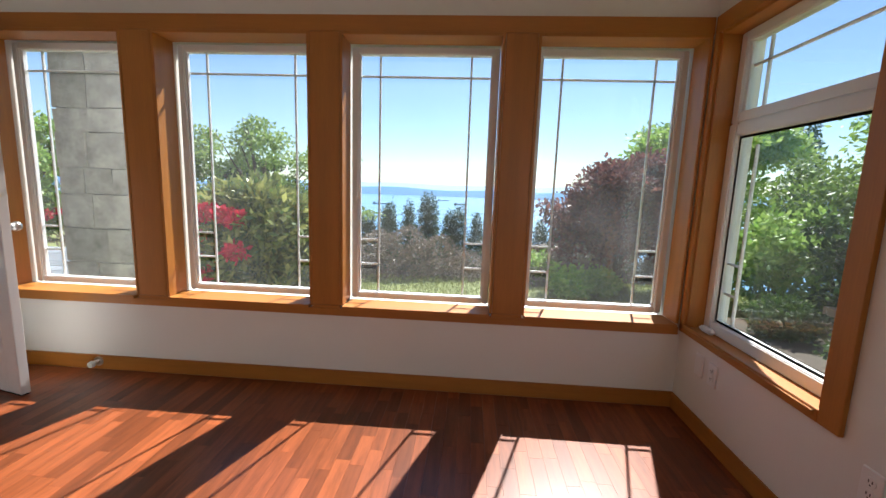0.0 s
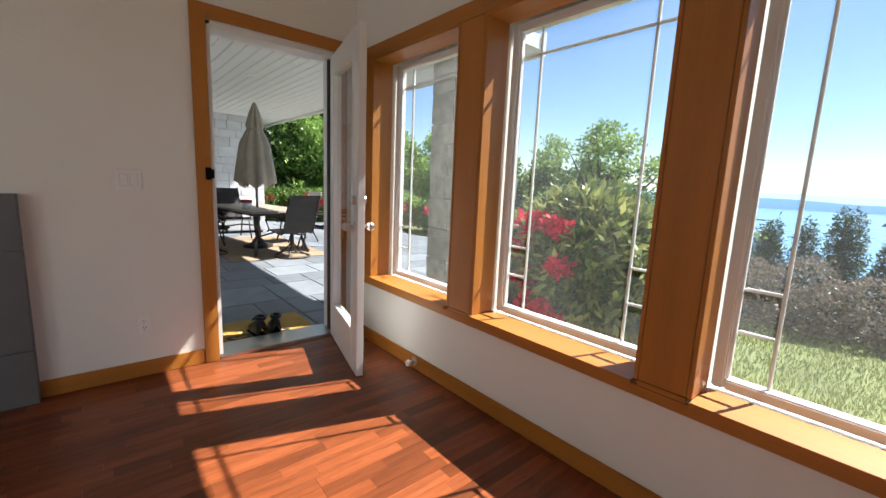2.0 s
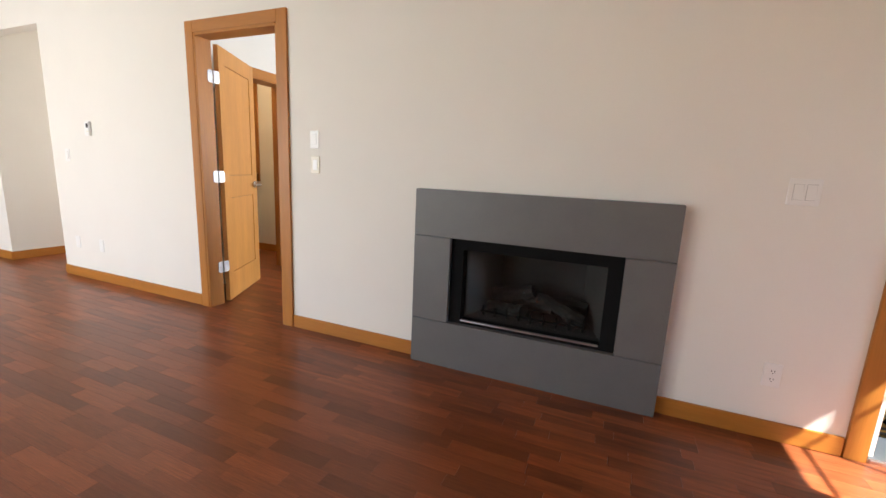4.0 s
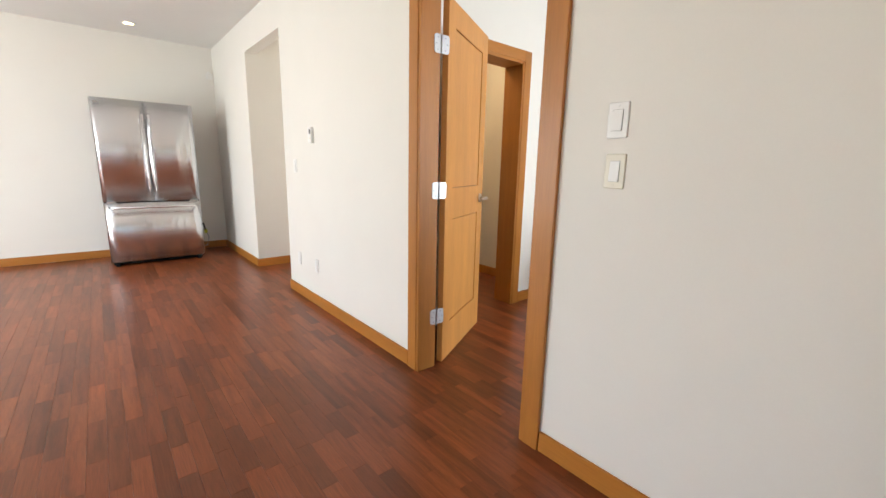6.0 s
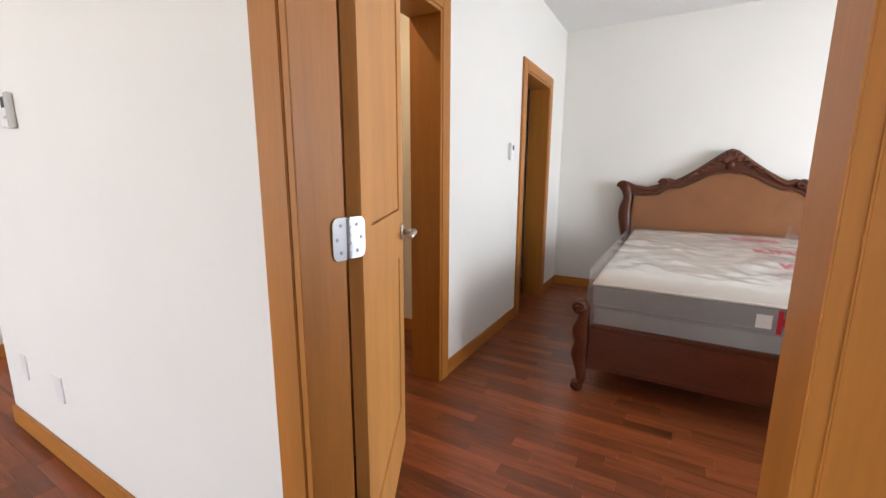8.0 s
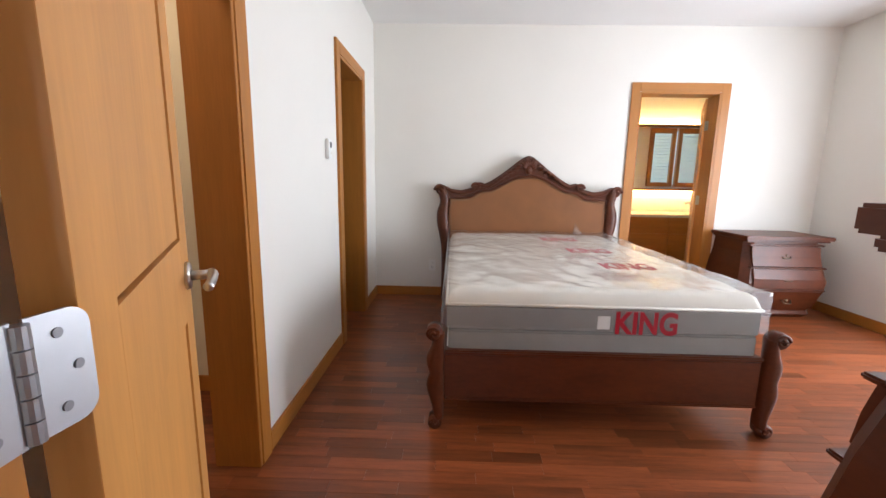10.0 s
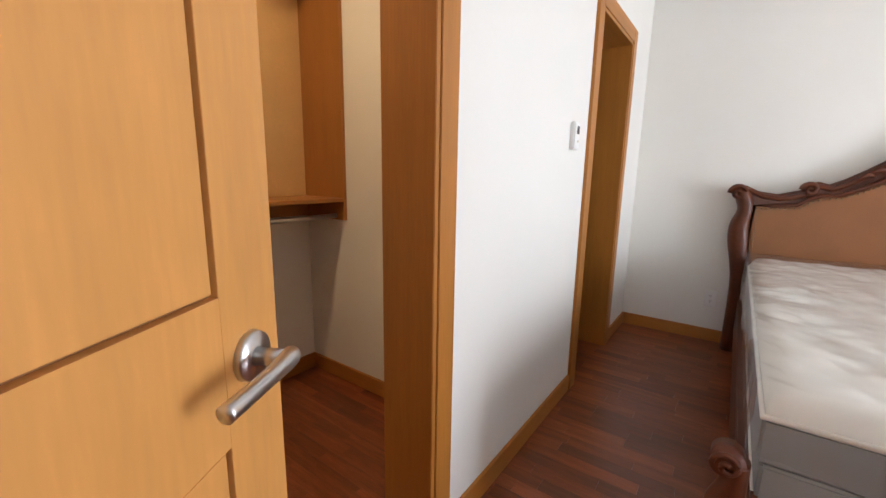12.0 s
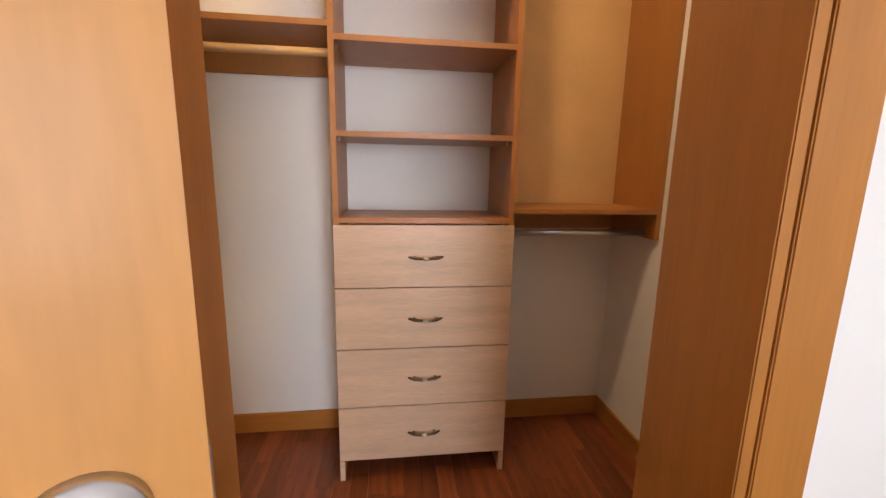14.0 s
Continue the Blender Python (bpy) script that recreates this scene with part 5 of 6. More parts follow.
def plant(name, label, category, at, blobs, count, size, material, seed, trunk=0.0, limbs=0, narrow=0.5, shell=0.5, group="", droop=0.0, crown="crown", clumps=0):
    """Blobs are given from the plant's foot."""
    ob = thing(name, label, category, pose(*at), group)
    cr = new(crown, leaves(name, blobs, count, size, material, seed, narrow, shell, droop, clumps))
    cr.parent = ob
    if trunk:
        rnd = random.Random(seed)
        zc = sum(b[2] for b in blobs) / len(blobs)
        part("trunk", tube(bmesh.new(), [(0, 0, -0.15), (0.03, 0.02, zc * 0.3), (-0.03, 0.03, zc * 0.6), (0.02, 0, zc)], [trunk * 1.25, trunk, trunk * 0.8, trunk * 0.5], 10), BARK, ob, "", True)
        for k in range(limbs):
            b = blobs[k % len(blobs)]
            e = Vector(b[:3]) + Vector((rnd.uniform(-1, 1) * b[3], rnd.uniform(-1, 1) * b[4], rnd.uniform(-0.3, 0.8) * b[5])) * 0.8
            st = Vector((0, 0, zc * rnd.uniform(0.3, 0.7)))
            part("limb", tube(bmesh.new(), [st, st.lerp(e, 0.5) + Vector((0, 0, 0.08)), e], [trunk * 0.45, trunk * 0.28, trunk * 0.08], 7), BARK, ob, "", True)
    return ob


RHODO = leaf("rhododendron_leaf", (0.047, 0.101, 0.027), (0.36, 0.36, 0.11), 0.4)
LIGHTGREEN = leaf("light_leaf", (0.176, 0.324, 0.061), (0.378, 0.486, 0.135))
PALEGREEN = leaf("pale_leaf", (0.162, 0.270, 0.068), (0.351, 0.446, 0.149))
DARKGREEN = leaf("dark_leaf", (0.02, 0.045, 0.012), (0.075, 0.13, 0.03))
CYPRESS = leaf("cypress_leaf", (0.027, 0.061, 0.024), (0.068, 0.115, 0.041))
REDLEAF = leaf("purple_leaf", (0.074, 0.034, 0.038), (0.230, 0.095, 0.081))
HEATH = leaf("heath_leaf", (0.115, 0.095, 0.068), (0.257, 0.203, 0.162))
BLOOM = leaf("red_bloom", (0.55, 0.015, 0.05), (0.75, 0.04, 0.10))
MIDGREEN = leaf("mid_leaf", (0.068, 0.135, 0.027), (0.216, 0.311, 0.068))

rh = plant("rhododendron", "rhododendron bush with red flower clusters", "bush", (-2.3, 6.2, height(-2, 6.2) - 0.18), [(0, 0, 0.85, 0.85, 0.8, 0.85), (0.5, 0.1, 0.6, 0.5, 0.5, 0.52), (-0.45, 0, 0.9, 0.6, 0.6, 0.7), (0.15, -0.2, 1.2, 0.5, 0.5, 0.45)], 17000, 0.15, RHODO, 11, 0.05, 5, 0.32, 0.45)
rnd = random.Random(5)
for dx, dy, dz in ((-0.66, -0.45, 1.30), (-0.45, -0.5, 1.33), (-0.25, -0.55, 1.30), (-0.62, -0.5, 1.08), (0.02, -0.78, 0.95), (-0.35, -0.75, 0.52), (-0.22, -0.72, 0.48), (-0.08, -0.7, 0.38), (-0.8, -0.3, 0.9), (-0.1, -0.6, 1.28), (-0.5, -0.6, 0.72)):
    fl = new("flower_cluster", leaves("flower_cluster", [(dx + 0.06, dy - 0.05, dz + 0.03, 0.11, 0.10, 0.085)], 190, 0.07, BLOOM, rnd.randrange(999), 0.8, 0.3))
    fl.parent = rh
plant("garden_tree", "light green spreading garden tree beyond the lawn", "tree", (-4.0, 9.4, height(-4.0, 9.4)), [(0, 0, 2.1, 1.3, 1.0, 0.75), (1.2, -0.2, 1.75, 0.95, 0.8, 0.42), (-0.8, 0, 2.6, 0.8, 0.8, 0.5), (1.9, 0, 1.35, 0.5, 0.4, 0.15), (1.3, 0, 2.35, 0.6, 0.4, 0.22), (-0.3, 0.2, 2.95, 0.35, 0.35, 0.42)], 8500, 0.085, PALEGREEN, 12, 0.07, 16, 0.5, 0.1, clumps=12)
plant("purple_tree", "purple-leaved round plum tree on the lawn", "tree", (2.75, 8.2, height(3, 8.2) - 0.25), [(0, 0, 1.55, 1.15, 1.0, 0.85), (0.6, 0, 1.75, 0.85, 0.8, 0.72), (-0.6, 0, 1.35, 0.75, 0.7, 0.6), (0.2, -0.2, 2.05, 0.8, 0.7, 0.48), (-0.1, -0.2, 1.15, 0.8, 0.7, 0.3)], 36000, 0.075, REDLEAF, 13, 0.10, 9, 0.6, 0.2, clumps=26)
plant("garden_tree", "bright green tree crown behind the purple tree", "tree", (5.6, 12.0, height(5.6, 12)), [(0, 0, 3.6, 1.9, 1.5, 0.8), (1.2, 0, 4.1, 1.5, 1.2, 0.6), (-1.0, 0, 3.4, 0.9, 0.8, 0.4)], 14000, 0.14, LIGHTGREEN, 14, 0.12, 7, 0.5, 0.2, clumps=14)
for k, (x, y, s) in enumerate(((1.75, 7.4, 0.32), (2.3, 7.7, 0.28), (3.5, 7.3, 0.36), (4.0, 7.8, 0.3), (2.9, 9.6, 0.4), (1.4, 8.5, 0.35))):
    plant("shrub", "low bright green shrub under the tree", "shrub", (x, y, height(x, y)), [(0, 0, s * 0.8, s, s, s * 0.8), (s * 0.6, 0, s * 0.6, s * 0.7, s * 0.7, s * 0.6)], 1500, 0.07, LIGHTGREEN, 20 + k, 0.02, 2, 0.6, 0.3, "low shrubs under the tree")
plant("dark_shrub", "dark low evergreen mound on the lawn", "shrub", (2.9, 9.2, height(2.9, 9.2)), [(-0.8, 0, 0.35, 0.9, 0.5, 0.5), (0.4, 0.1, 0.4, 0.9, 0.5, 0.55), (1.5, 0.1, 0.45, 0.9, 0.5, 0.6)], 18000, 0.06, HEATH, 27, 0.02, 2)
hb = []
for k in range(13):
    x = -5.2 + 0.55 * k
    hb.append((x + 0.3, 0.15 * math.sin(k), 0.30 + 0.18 * math.sin(k * 0.9 + 2.6) * (k < 10), 0.62, 0.6, 0.46 + 0.16 * math.sin(k * 0.9 + 2.6)))
plant("heather_hedge", "low clipped grey-brown heather hedge", "hedge", (0.6, 8.75, height(0.6, 8.75) - 0.2), hb, 60000, 0.05, HEATH, 31, 0.02, 3, 0.45, 0.85)
rnd = random.Random(9)
for k in range(23):
    x = -3.6 + 0.36 * k + rnd.uniform(-0.12, 0.12)
    top = 0.68 + rnd.uniform(-0.15, 0.25) + (0.45 if k in (7, 8) else 0) + (0.25 if k in (5, 10) else 0)
    y = 12.2 + rnd.uniform(-0.3, 0.5)
    z = height(x, y)
    H = top - z
    bl = [(0, 0, H * u, 0.46 * (1 - u) ** 0.6 + 0.02, 0.46 * (1 - u) ** 0.6 + 0.02, H * 0.12) for u in (0.1, 0.25, 0.4, 0.55, 0.68, 0.8, 0.89)]
    plant("cypress", "slim dark green columnar cypress in a row", "tree", (x, y, z), bl, 9000, 0.065, CYPRESS, 40 + k, 0.05, 0, 0.35, 0.3, "row of cypresses")
# Dark leaves on the near bushes put understory shade into the colour
for k, (x, y, s, m, n) in enumerate(((5.0, 5.6, 1.25, DARKGREEN, 17000), (5.4, 3.4, 1.2, DARKGREEN, 15000), (7.6, 6.8, 2.4, LIGHTGREEN, 16000), (6.2, 8.5, 1.6, MIDGREEN, 9000), (8.8, 3.8, 2.6, DARKGREEN, 12000), (4.6, 7.2, 0.9, LIGHTGREEN, 7000))):
    plant("garden_bush", "dense sunlit green garden bush beyond the side window", "bush", (x, y, height(x, y)), [(0, 0, s * 0.75, s * 0.8, s * 0.8, s * 0.75), (0.5 * s, 0.2, s * 1.1, s * 0.6, s * 0.6, s * 0.5), (-0.4 * s, 0, s * 0.9, s * 0.55, s * 0.55, s * 0.5)], n, 0.10, m, 70 + k, 0.06, 5, 0.5, 0.2, clumps=14)
# Dark soil and low dark shrubs, laid also to carry shade under the bushes
bed_soil = bmesh.new()
gx = [[bed_soil.verts.new((2.9 + 0.4 * i, 0.5 + 0.4 * j, height(2.9 + 0.4 * i, 0.5 + 0.4 * j) + 0.05 + 0.05 * noise.noise(Vector((i * 0.7, j * 0.7, 3))))) for j in range(16)] for i in range(16)]
for i in range(15):
    for j in range(15):
        bed_soil.faces.new((gx[i][j], gx[i + 1][j], gx[i + 1][j + 1], gx[i][j + 1]))
setting("planting_bed", bed_soil, SOIL, "dark bare soil of a planting bed", "soil")
for k, (x, y, s) in enumerate(((3.6, 4.6, 0.35), (4.3, 3.9, 0.4), (4.4, 5.2, 0.45), (3.7, 5.8, 0.35), (4.5, 2.7, 0.45))):
    plant("dark_shrub", "low dark evergreen shrub in the planting bed", "shrub", (x, y, height(x, y)), [(0, 0, s * 0.7, s, s, s * 0.7)], 3500, 0.06, DARKGREEN, 300 + k, 0.02, 2, 0.5, 0.3, "low shrubs of the planting bed")
ob = thing("timber_edging", "long weathered timber rail along the planting bed", "fence")
part("rail", boxed(3.9, 3.99, 1.5, 5.6, 0.10, 0.18), WOODRAIL, ob)
for y in (1.8, 3.4, 5.2):
    part("post", boxed(3.99, 4.08, y, y + 0.09, -0.4, 0.2), WOODRAIL, ob)
for k, (x, y, H) in enumerate(((16, 22, 6.2), (19, 21, 5.4), (13.5, 26, 5.5))):
    bl = [(0, 0, H * u - 6, 1.5 * (1 - u) + 0.1, 1.5 * (1 - u) + 0.1, 0.35) for u in (0.9 * (j + 1) / 14 + 0.08 for j in range(14))]
    plant("fir_tree", "tall dark fir tree farther down the slope", "tree", (x, y, -0.5), [(a, b, c + 6, d, e, f) for a, b, c, d, e, f in bl], 7000, 0.2, CYPRESS, 90 + k, 0.12, 0, 0.3, 0.2, "distant firs", 0.4)

rng = np.random.default_rng(77)
n = 60000
gx, gy = rng.uniform(-3.0, 5.2, n), 4.0 + 4.9 * rng.random(n)
gz = np.array([height(a, b) for a, b in zip(gx, gy)])
ang, L = rng.uniform(0, 6.28, n), rng.uniform(0.025, 0.06, n)
base = np.stack([gx, gy, gz - 0.01], 1)
side = np.stack([np.cos(ang), np.sin(ang), 0 * ang], 1) * 0.006
tip = np.stack([rng.normal(0, 0.015, n), rng.normal(0, 0.015, n), L + 0.01], 1)
me = bpy.data.meshes.new("grass")
me.from_pydata(np.stack([base - side, base + side, base + tip], 1).reshape(-1, 3).tolist(), [], np.arange(n * 3).reshape(-1, 3).tolist())
me.materials.append(leaf("grass_blade", (0.13, 0.17, 0.04), (0.30, 0.31, 0.12), 0.7))
tagged(new("grass", me), "short dry-tipped lawn grass below the windows", "grass", kind="stuff")

# ---- patio ----
patio = setting("patio", boxed(-14.0, -3.16, 2.63, 8.2, -0.4, -0.072), GROUT, "blue-grey slate tiled patio", "patio")
tops = -0.055
roof = bmesh.new()
for k in range(22):
    y = 2.63 + 0.1425 * k
    box(roof, -14, -2.9, y + 0.003, y + 0.1395, 2.66, 2.68)
box(roof, -14, -2.9, 2.63, 5.765, 2.681, 2.80)
box(roof, -14.02, -2.88, 5.766, 5.80, 2.60, 2.84)
setting("patio_ceiling", roof, SOFFIT, "white painted board ceiling over the patio", "ceiling")
ob = thing("patio_downlight", "small round light in the patio ceiling", "ceiling light", pose(-6.6, 3.9, 2.66))
part("ring", lathe(bmesh.new(), [(0.06, 0.001), (0.06, -0.006), (0.045, -0.008), (0.04, 0.001)], 24), WHITE, ob)
part("lens", lathe(bmesh.new(), [(0.04, -0.001), (0.001, -0.004)], 20), WHITE, ob)
ob = thing("security_camera", "small dark camera on the patio eave", "camera", pose(-7.9, 5.72, 2.62))
part("body", boxed(-0.05, 0.05, -0.03, 0.03, -0.03, 0.03, bevel=0.008), BLACK, ob)
part("mount", cyl(bmesh.new(), (0, 0, 0.02), (0, 0, 0.045), 0.012), BLACK, ob)


def ashlar(parent, material, axis, face, out, a0, a1, z0, z1, course, seed):
    """Rough stones laid in courses on a face, each a piece of its own."""
    rnd = random.Random(seed)
    z = z0
    while z < z1 - 0.05:
        h = min(course * rnd.uniform(0.7, 1.25), z1 - z)
        a = a0
        while a < a1 - 0.02:
            w = rnd.uniform(0.22, 0.5)
            if a1 - (a + w) < 0.15:
                w = a1 - a
            t = rnd.uniform(0.010, 0.024)
            p, q = sorted((face, face + out * t))
            bm = boxed(*((p, q, a + 0.005, a + w - 0.005) if axis == "x" else (a + 0.005, a + w - 0.005, p, q)), z + 0.005, z + h - 0.005)
            for v in bm.verts:
                v.co += Vector((rnd.uniform(-1, 1), rnd.uniform(-1, 1), rnd.uniform(-1, 1))) * 0.008
            part("stone", bm, material, parent)
            a += w
        z += h


pillar = thing("stone_pillar", "square grey ashlar stone pillar holding the patio roof", "pillar")
part("core", boxed(-3.55, -2.92, 4.88, 5.50, -0.4, 2.655), MORTAR, pillar)
ashlar(pillar, STONE, "y", 4.88, -1, -3.58, -2.89, -0.3, 2.655, 0.26, 1)
ashlar(pillar, STONE, "x", -2.92, 1, 4.88, 5.50, -0.3, 2.655, 0.26, 2)
ashlar(pillar, STONE, "x", -3.55, -1, 4.88, 5.50, -0.3, 2.655, 0.26, 3)
wall_stone = setting("wall_patio_end", boxed(-11.4, -11.0, 2.63, 5.35, -0.4, 2.66), MORTAR, "white stone wall at the end of the patio", "wall")
ashlar(wall_stone, WHITESTONE, "x", -11.0, 1, 2.63, 5.35, -0.05, 2.655, 0.2, 4)
setting("wall_patio_side", boxed(-14, -11.0, 2.45, 2.63, -0.4, 2.66), WHITESTONE, "white wall under the patio roof", "wall")

TX, TY = -7.9, 4.3


def patio_table():
    ob = thing("patio_table", "rectangular patio table with stone top and curved metal legs", "table", pose(TX, TY, tops, 0, 0, 8))
    part("tabletop", boxed(-1.05, 1.05, -0.55, 0.55, 0.70, 0.735, bevel=0.014), TABLETILE, ob)
    part("rim", boxed(-1.03, 1.03, -0.53, 0.53, 0.665, 0.70, bevel=0.006), IRON, ob)
    for sx in (-1, 1):
        for sy in (-1, 1):
            part("leg", tube(bmesh.new(), [(sx * 0.9, sy * 0.44, 0.68), (sx * 0.84, sy * 0.40, 0.45), (sx * 0.84, sy * 0.40, 0.25), (sx * 0.95, sy * 0.46, 0.0)], 0.026, 8), IRON, ob, "", True)
        part("stretcher", tube(bmesh.new(), [(sx * 0.84, -0.4, 0.3), (sx * 0.7, 0, 0.36), (sx * 0.84, 0.4, 0.3)], 0.014, 8), IRON, ob, "", True)


patio_table()
ob = thing("patio_umbrella", "closed taupe canvas umbrella through the patio table", "umbrella", pose(TX, TY, tops))
part("pole", cyl(bmesh.new(), (0, 0, 0.0), (0, 0, 2.5), 0.022, seg=14), IRON, ob)
part("base", lathe(bmesh.new(), [(0.25, 0), (0.25, 0.05), (0.12, 0.09), (0.04, 0.2), (0.03, 0.3)], 24), IRON, ob)
bm, seg = bmesh.new(), 48
rings = []
for r, z in ((0.28, 1.13), (0.31, 1.2), (0.27, 1.5), (0.22, 1.85), (0.15, 2.02), (0.115, 2.1), (0.13, 2.16), (0.075, 2.4), (0.02, 2.56)):
    rings.append([bm.verts.new((r * (1 + 0.17 * math.cos(8 * k * math.tau / seg) + 0.06 * math.sin(3 * k)) * math.cos(k * math.tau / seg), r * (1 + 0.17 * math.cos(8 * k * math.tau / seg) + 0.06 * math.sin(3 * k)) * math.sin(k * math.tau / seg), z + (0.05 * math.cos(8 * k * math.tau / seg) if z < 1.15 else 0))) for k in range(seg)])
for a, b in zip(rings, rings[1:]):
    for k in range(seg):
        bm.faces.new((a[k], a[(k + 1) % seg], b[(k + 1) % seg], b[k]))
bm.faces.new(rings[-1])
part("canopy", bm, CANVAS, ob, "folded taupe canvas", True)
part("strap", lathe(bmesh.new(), [(0.128, 2.08), (0.132, 2.1), (0.128, 2.12)], 24), CANVAS, ob)


def patio_chair(m, swivel):
    ob = thing("patio_chair", "brown sling patio armchair with curved metal frame" if not swivel else "brown sling swivel patio chair on a round metal base", "chair", m, "chairs round the patio table")
    def sling(pts, w, n):
        bm = bmesh.new()
        a = [bm.verts.new((-w, y, z)) for y, z in pts]; b = [bm.verts.new((w, y, z)) for y, z in pts]
        for k in range(len(pts) - 1):
            bm.faces.new((a[k], b[k], b[k + 1], a[k + 1]))
        bmesh.ops.solidify(bm, geom=bm.faces[:], thickness=0.012)
        part(n, bm, MESHCLOTH, ob, "", True)
    sling([(0.30, 0.42), (0.24, 0.445), (0.05, 0.42), (-0.14, 0.40), (-0.2, 0.42)], 0.25, "seat")
    sling([(-0.2, 0.42), (-0.26, 0.56), (-0.31, 0.75), (-0.36, 0.92), (-0.42, 1.02)], 0.25, "backrest")
    for s in (-1, 1):
        part("side_frame", tube(bmesh.new(), [(s * 0.26, 0.31, 0.40), (s * 0.26, 0.24, 0.44), (s * 0.26, -0.14, 0.395), (s * 0.26, -0.2, 0.42), (s * 0.26, -0.31, 0.75), (s * 0.26, -0.43, 1.03)], 0.014, 8), IRON, ob, "", True)
        part("arm", tube(bmesh.new(), [(s * 0.28, -0.28, 0.66), (s * 0.31, -0.05, 0.665), (s * 0.31, 0.2, 0.65), (s * 0.30, 0.28, 0.60), (s * 0.28, 0.2, 0.43)], 0.015, 8), IRON, ob, "", True)
    if swivel:
        part("ring_base", tube(bmesh.new(), [(0.27 * math.cos(k * math.tau / 28), 0.27 * math.sin(k * math.tau / 28), 0.016) for k in range(29)], 0.014, 8), IRON, ob, "", True)
        for k in range(4):
            a = k * math.pi / 2 + 0.78
            part("spoke", tube(bmesh.new(), [(0.27 * math.cos(a), 0.27 * math.sin(a), 0.016), (0.13 * math.cos(a), 0.13 * math.sin(a), 0.1), (0.02 * math.cos(a), 0.02 * math.sin(a), 0.22)], 0.013, 8), IRON, ob, "", True)
        part("spindle", cyl(bmesh.new(), (0, 0, 0.2), (0, 0, 0.41), 0.03), IRON, ob)
    else:
        for s in (-1, 1):
            for y0, y1 in ((0.2, 0.3), (-0.18, -0.34)):
                part("leg", tube(bmesh.new(), [(s * 0.26, y0, 0.42), (s * 0.26, y0 + (y1 - y0) * 0.3, 0.22), (s * 0.27, y1, 0.0)], 0.015, 8), IRON, ob, "", True)
    return ob


patio_chair(pose(-6.72, 4.50, tops, 0, 0, 100), True)
patio_chair(pose(-7.30, 5.15, tops, 0, 0, 165), False)
patio_chair(pose(-8.4, 5.2, tops, 0, 0, 185), False)
patio_chair(pose(-8.5, 3.5, tops, 0, 0, 5), False)
patio_chair(pose(-7.5, 3.42, tops, 0, 0, -15), True)
patio_chair(pose(-9.3, 4.2, tops, 0, 0, -85), False)
ob = thing("flower_pot", "white pot with a red rim on the table", "pot", pose(TX + 0.35, TY - 0.27, tops + 0.736))
part("pot", lathe(bmesh.new(), [(0.07, 0), (0.085, 0.10), (0.08, 0.10)], 24), PLATE, ob, "", True)
part("rim", lathe(bmesh.new(), [(0.086, 0.10), (0.094, 0.102), (0.094, 0.15), (0.08, 0.15), (0.078, 0.11)], 24), mat("dark_red_glaze", (0.3, 0.02, 0.03), 0.4), ob, "dark red rim", True)
ob = thing("patio_rug", "tan striped outdoor rug under the table", "rug")
part("field", boxed(-9.3, -6.6, 3.55, 5.1, tops, tops + 0.008), RUNNER, ob)
ob = thing("outdoor_sofa", "pale cushioned outdoor sofa against the stone wall", "sofa", pose(-10.4, 4.2, tops))
part("base", boxed(-0.45, 0.4, -0.8, 0.9, 0.05, 0.32, bevel=0.03), WHITESTONE, ob)
part("seat_cushion", boxed(-0.4, 0.42, -0.78, 0.88, 0.32, 0.46, bevel=0.05), CEIL, ob)
part("back_cushion", boxed(-0.48, -0.25, -0.78, 0.88, 0.44, 0.80, bevel=0.06), CEIL, ob)
for y in (-0.75, 0.75):
    part("leg", boxed(-0.4, 0.38, y, y + 0.06, 0, 0.05), IRON, ob)
ob = thing("doormat", "tan coir doormat with dark lettering at the threshold", "doormat", pose(-3.52, 3.05, tops))
part("mat", boxed(-0.29, 0.29, -0.42, 0.42, 0, 0.02, bevel=0.004), COIR, ob)
words("GUEST", 0.2, 0.001, DARK, ob, pose(-0.07 + 0.14, -0.08, 0.0215, 0, 0, -90), "lettering", "dark printed word")


def shoe(m):
    ob = thing("shoe", "black leather shoe on the doormat", "shoe", m, "pair of shoes")
    part("sole", puffy(-0.045, 0.045, -0.135, 0.14, 0, 0.022, 6, 14, lambda x, y: 0, 0.03), BLACK, ob)
    bm, rings = bmesh.new(), []
    for y, w, h in ((-0.13, 0.025, 0.07), (-0.12, 0.036, 0.105), (-0.07, 0.04, 0.115), (-0.02, 0.042, 0.11), (0.04, 0.046, 0.08), (0.09, 0.045, 0.06), (0.13, 0.03, 0.045), (0.14, 0.012, 0.035)):
        rings.append([bm.verts.new((w * math.cos(a), y, 0.02 + (h - 0.02) * max(0, math.sin(a)) ** 0.7)) for a in (math.pi * k / 10 for k in range(11))])
    for a, b in zip(rings, rings[1:]):
        for k in range(10):
            bm.faces.new((a[k], a[k + 1], b[k + 1], b[k]))
    part("upper", bm, SHOE, ob, "", True)
    part("collar", tube(bmesh.new(), [(0.034 * math.cos(k * math.tau / 16), -0.075 + 0.05 * math.sin(k * math.tau / 16), 0.125) for k in range(17)], 0.010, 7), SHOE, ob, "", True)
    for k in range(3):
        part("lace", tube(bmesh.new(), [(-0.028, 0.0 + 0.022 * k, 0.108 - 0.012 * k), (0, 0.0 + 0.022 * k, 0.116 - 0.012 * k), (0.028, 0.0 + 0.022 * k, 0.108 - 0.012 * k)], 0.004, 6), BLACK, ob)


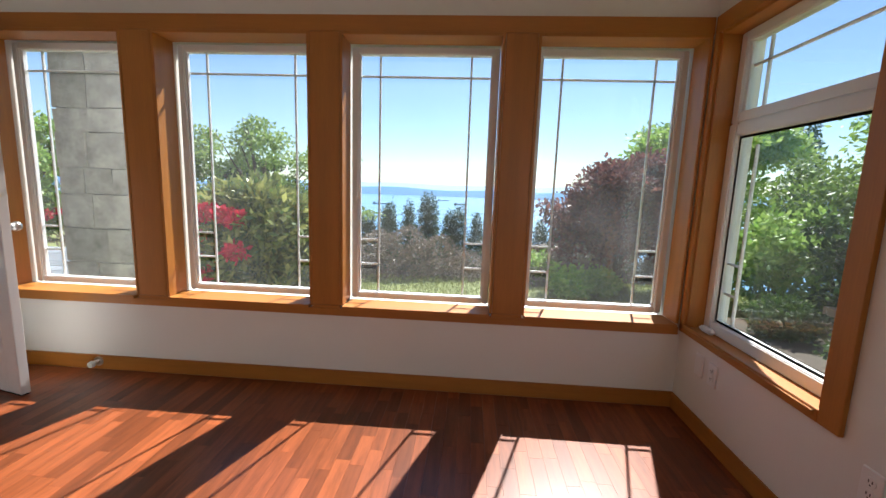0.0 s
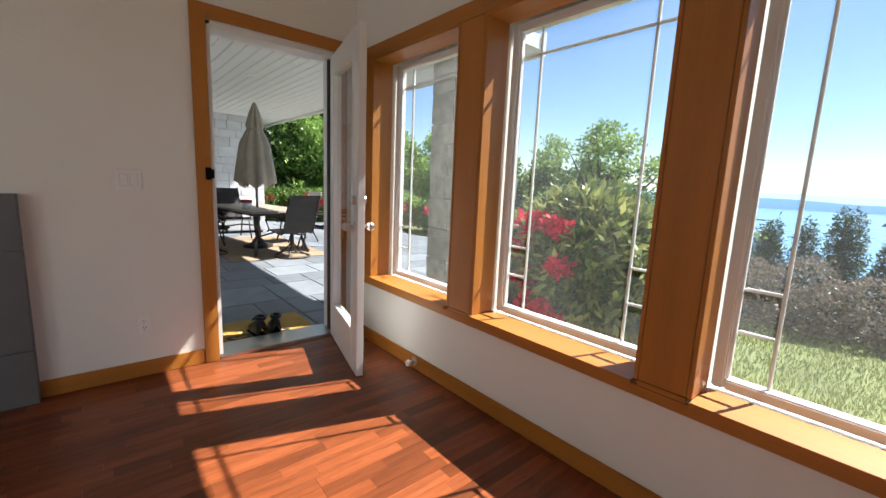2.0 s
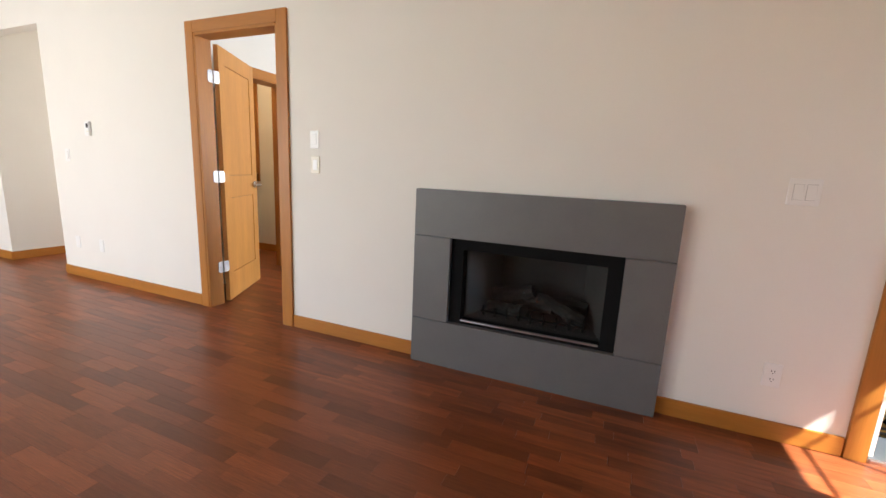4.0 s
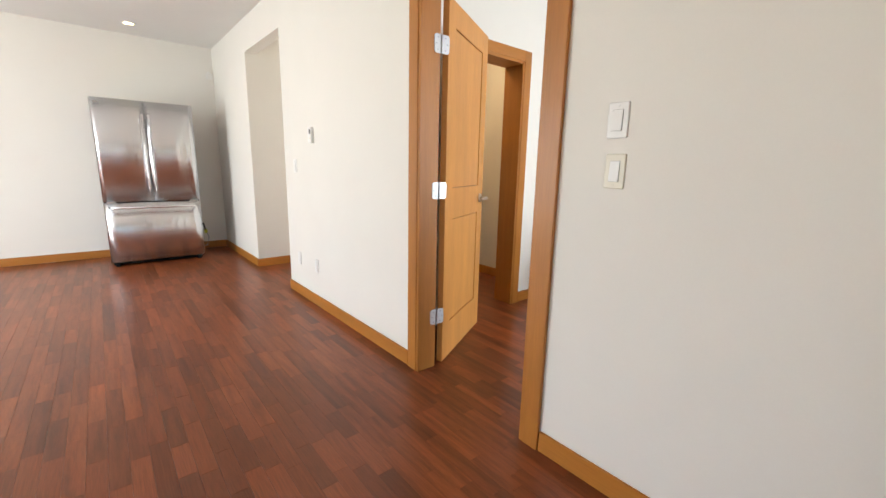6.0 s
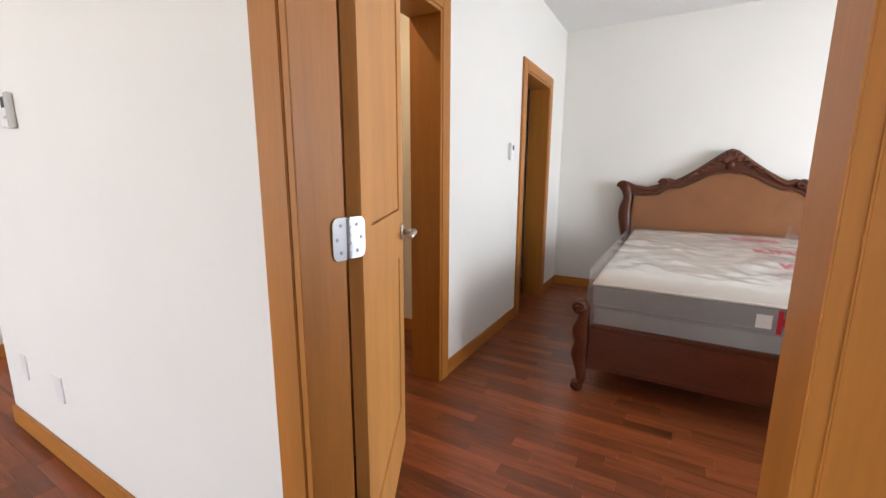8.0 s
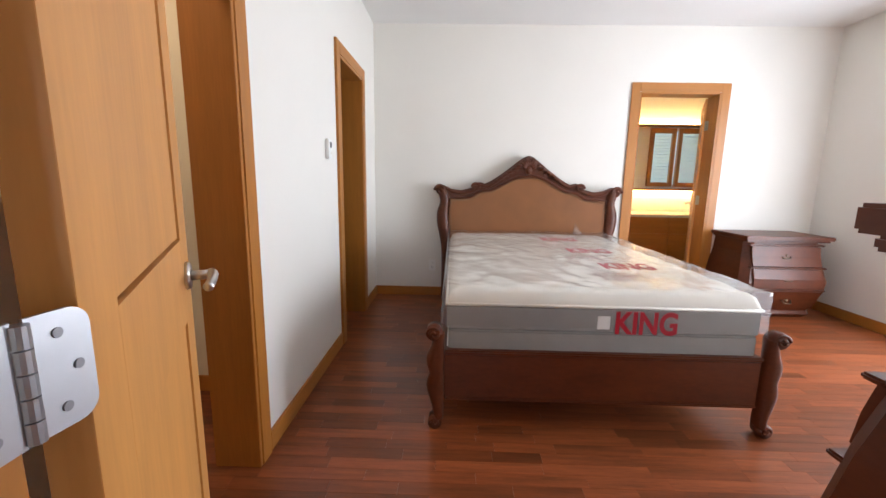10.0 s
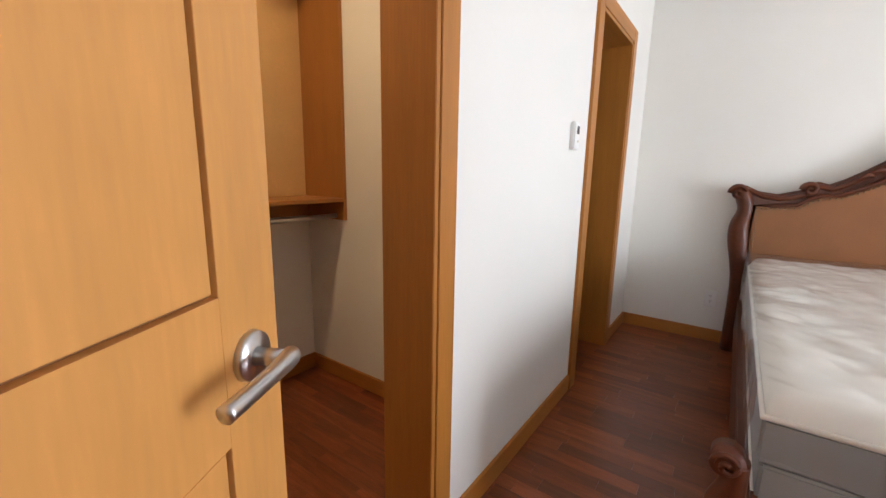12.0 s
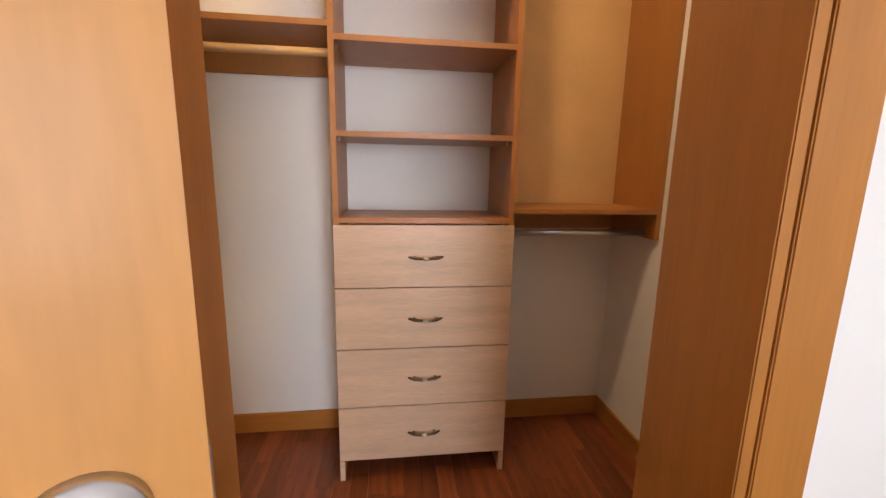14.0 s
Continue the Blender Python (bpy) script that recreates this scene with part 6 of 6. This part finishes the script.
shoe(pose(-3.42, 3.02, tops + 0.02, 0, 0, 95) @ Matrix.Diagonal((1.0, 0.95, 1.25, 1)))
shoe(pose(-3.40, 3.15, tops + 0.02, 0, 0, 80) @ Matrix.Diagonal((1.0, 0.95, 1.25, 1)))
ob = thing("floor_drain", "dark square drain grate in the patio", "drain", pose(-5.2, 2.95, tops))
for k in range(6):
    part("bar", boxed(-0.1 + 0.035 * k, -0.085 + 0.035 * k, -0.1, 0.1, 0.0, 0.006), BLACK, ob)
part("rim", boxed(-0.12, 0.12, -0.12, 0.12, -0.004, 0.002), DARK, ob)

# planting beyond the patio
for k, (x, y, s, m, n) in enumerate(((-12.6, 7.2, 0.8, MIDGREEN, 9000), (-13.0, 8.6, 0.85, MIDGREEN, 9000), (-11.8, 9.8, 0.75, LIGHTGREEN, 8000), (-13.4, 6.2, 0.8, MIDGREEN, 8000), (-10.6, 10.6, 0.7, MIDGREEN, 7000), (-13.4, 5.5, 0.8, MIDGREEN, 7000))):
    b = plant("rhododendron", "rhododendron with red and pink blooms by the patio", "bush", (x, y, -0.25), [(0, 0, s * 0.7, s, s, s * 0.75), (0.3, 0.3, s * 0.9, s * 0.7, s * 0.7, s * 0.6)], n, 0.12, m, 110 + k, 0.04, 3, 0.4, 0.5)
    rnd = random.Random(k)
    for q in range(7):
        a, e = rnd.uniform(-1.2, 1.2), rnd.uniform(0.0, 0.9)
        fl = new("flower_cluster", leaves("flower_cluster", [(s * math.cos(a) * math.cos(e), s * math.sin(a) * math.cos(e), s * 0.7 + s * 0.75 * math.sin(e), 0.1, 0.1, 0.09)], 60, 0.08, BLOOM, q + 10 * k, 0.8, 0.3))
        fl.parent = b
for k, (x, y, s, m, n) in enumerate(((-15.5, 8.6, 2.3, LIGHTGREEN, 20000), (-16.0, 11.0, 2.4, LIGHTGREEN, 20000), (-15.8, 5.4, 2.5, DARKGREEN, 17000), (-14.2, 13.8, 2.0, LIGHTGREEN, 14000), (-18.5, 9.5, 3.4, DARKGREEN, 16000), (-11.5, 16.5, 1.7, MIDGREEN, 9000), (-8.6, 17, 1.5, DARKGREEN, 8000))):
    plant("patio_tree", "dense leafy tree behind the patio planting", "tree", (x, y, -0.4), [(0, 0, s * 0.95, s * 0.85, s * 0.85, s * 0.85), (0.3 * s, 0.35 * s, s * 1.35, s * 0.55, s * 0.55, s * 0.5), (0.2 * s, -0.4 * s, s * 0.7, s * 0.6, s * 0.6, s * 0.6)], n, 0.17, m, 130 + k, 0.14, 5, 0.5, 0.2, clumps=18)
plant("heather_mound", "grey-brown heather mound at the patio edge", "shrub", (-7.2, 9.3, height(-7, 9)), [(0, 0, 0.3, 1.2, 0.6, 0.45), (1.0, 0, 0.3, 0.9, 0.6, 0.4)], 12000, 0.06, HEATH, 150, 0.02, 2)

# ---- floor staves and patio slates ----
rnd = random.Random(21)
SW = 0.068
unit = mesh_of("stave", boxed(0, 1, 0, 1, -0.0095, 0), FLOOR_O)
V, F = [], []


def stave_block(x, y, L, w):
    n = len(V)
    a, b, c, d = x + 0.0004, x + w - 0.0004, y + 0.0004, y + L - 0.0004
    V.extend([(a, c, -0.009), (b, c, -0.009), (b, d, -0.009), (a, d, -0.009), (a, c, 0), (b, c, 0), (b, d, 0), (a, d, 0)])
    F.extend([(n + 4, n + 5, n + 6, n + 7), (n, n + 1, n + 5, n + 4), (n + 1, n + 2, n + 6, n + 5), (n + 2, n + 3, n + 7, n + 6), (n + 3, n, n + 4, n + 7)])


count = 0
for x_from, x_to, y_from, y_to in ((-3.04, 1.484, YS + 0.01, YN - 0.01), (-7.028, -3.041, -3.355, YB1 - 0.01), (-5.3, -3.041, -4.655, -3.70), (-8.95, -7.04, -0.5, 2.44)):
    n = int((x_to - x_from) / SW) + 1
    for i in range(n):
        x, y = x_from + SW * i, y_from - rnd.uniform(0, 0.4)
        while y < y_to:
            L = rnd.choice((0.22, 0.28, 0.34, 0.4, 0.46))
            lo, hi = max(y, y_from), min(y + L, y_to)
            if hi - lo > 0.01:
                if -2.45 < x < -0.35 and -1.9 < lo < 1.2 and count < 300:
                    s = new("stave", unit)
                    s.parent = floor
                    s.location, s.scale = (x + 0.0004, lo + 0.0004, 0), (SW - 0.0008, hi - lo - 0.0008, 1)
                    count += 1
                else:
                    stave_block(x, lo, hi - lo, min(SW, x_to - x))
            y += L
me = bpy.data.meshes.new("stave_field")
me.from_pydata(V, [], F)
me.materials.append(FLOOR_I)
field = new("stave_field", me)
field.parent = floor
tagged(field, kind="stuff")
x = -14.0
tiles = {}
while x < -3.2:
    w = rnd.choice((0.4, 0.55, 0.7))
    w = min(w, -3.17 - x)
    y = 2.635
    while y < 8.15:
        h = min(rnd.choice((0.3, 0.45, 0.6)), 8.18 - y)
        if w > 0.05 and h > 0.05:
            key = (round(w, 2), round(h, 2))
            if key not in tiles:
                tiles[key] = mesh_of("slate_tile", boxed(0.005, w - 0.005, 0.005, h - 0.005, -0.012, 0, bevel=0.003), SLATE_O)
            t = new("slate_tile", tiles[key])
            t.location = (x, y, tops - 0.002 * rnd.random())
            t.parent = patio
        y += h
    x += w
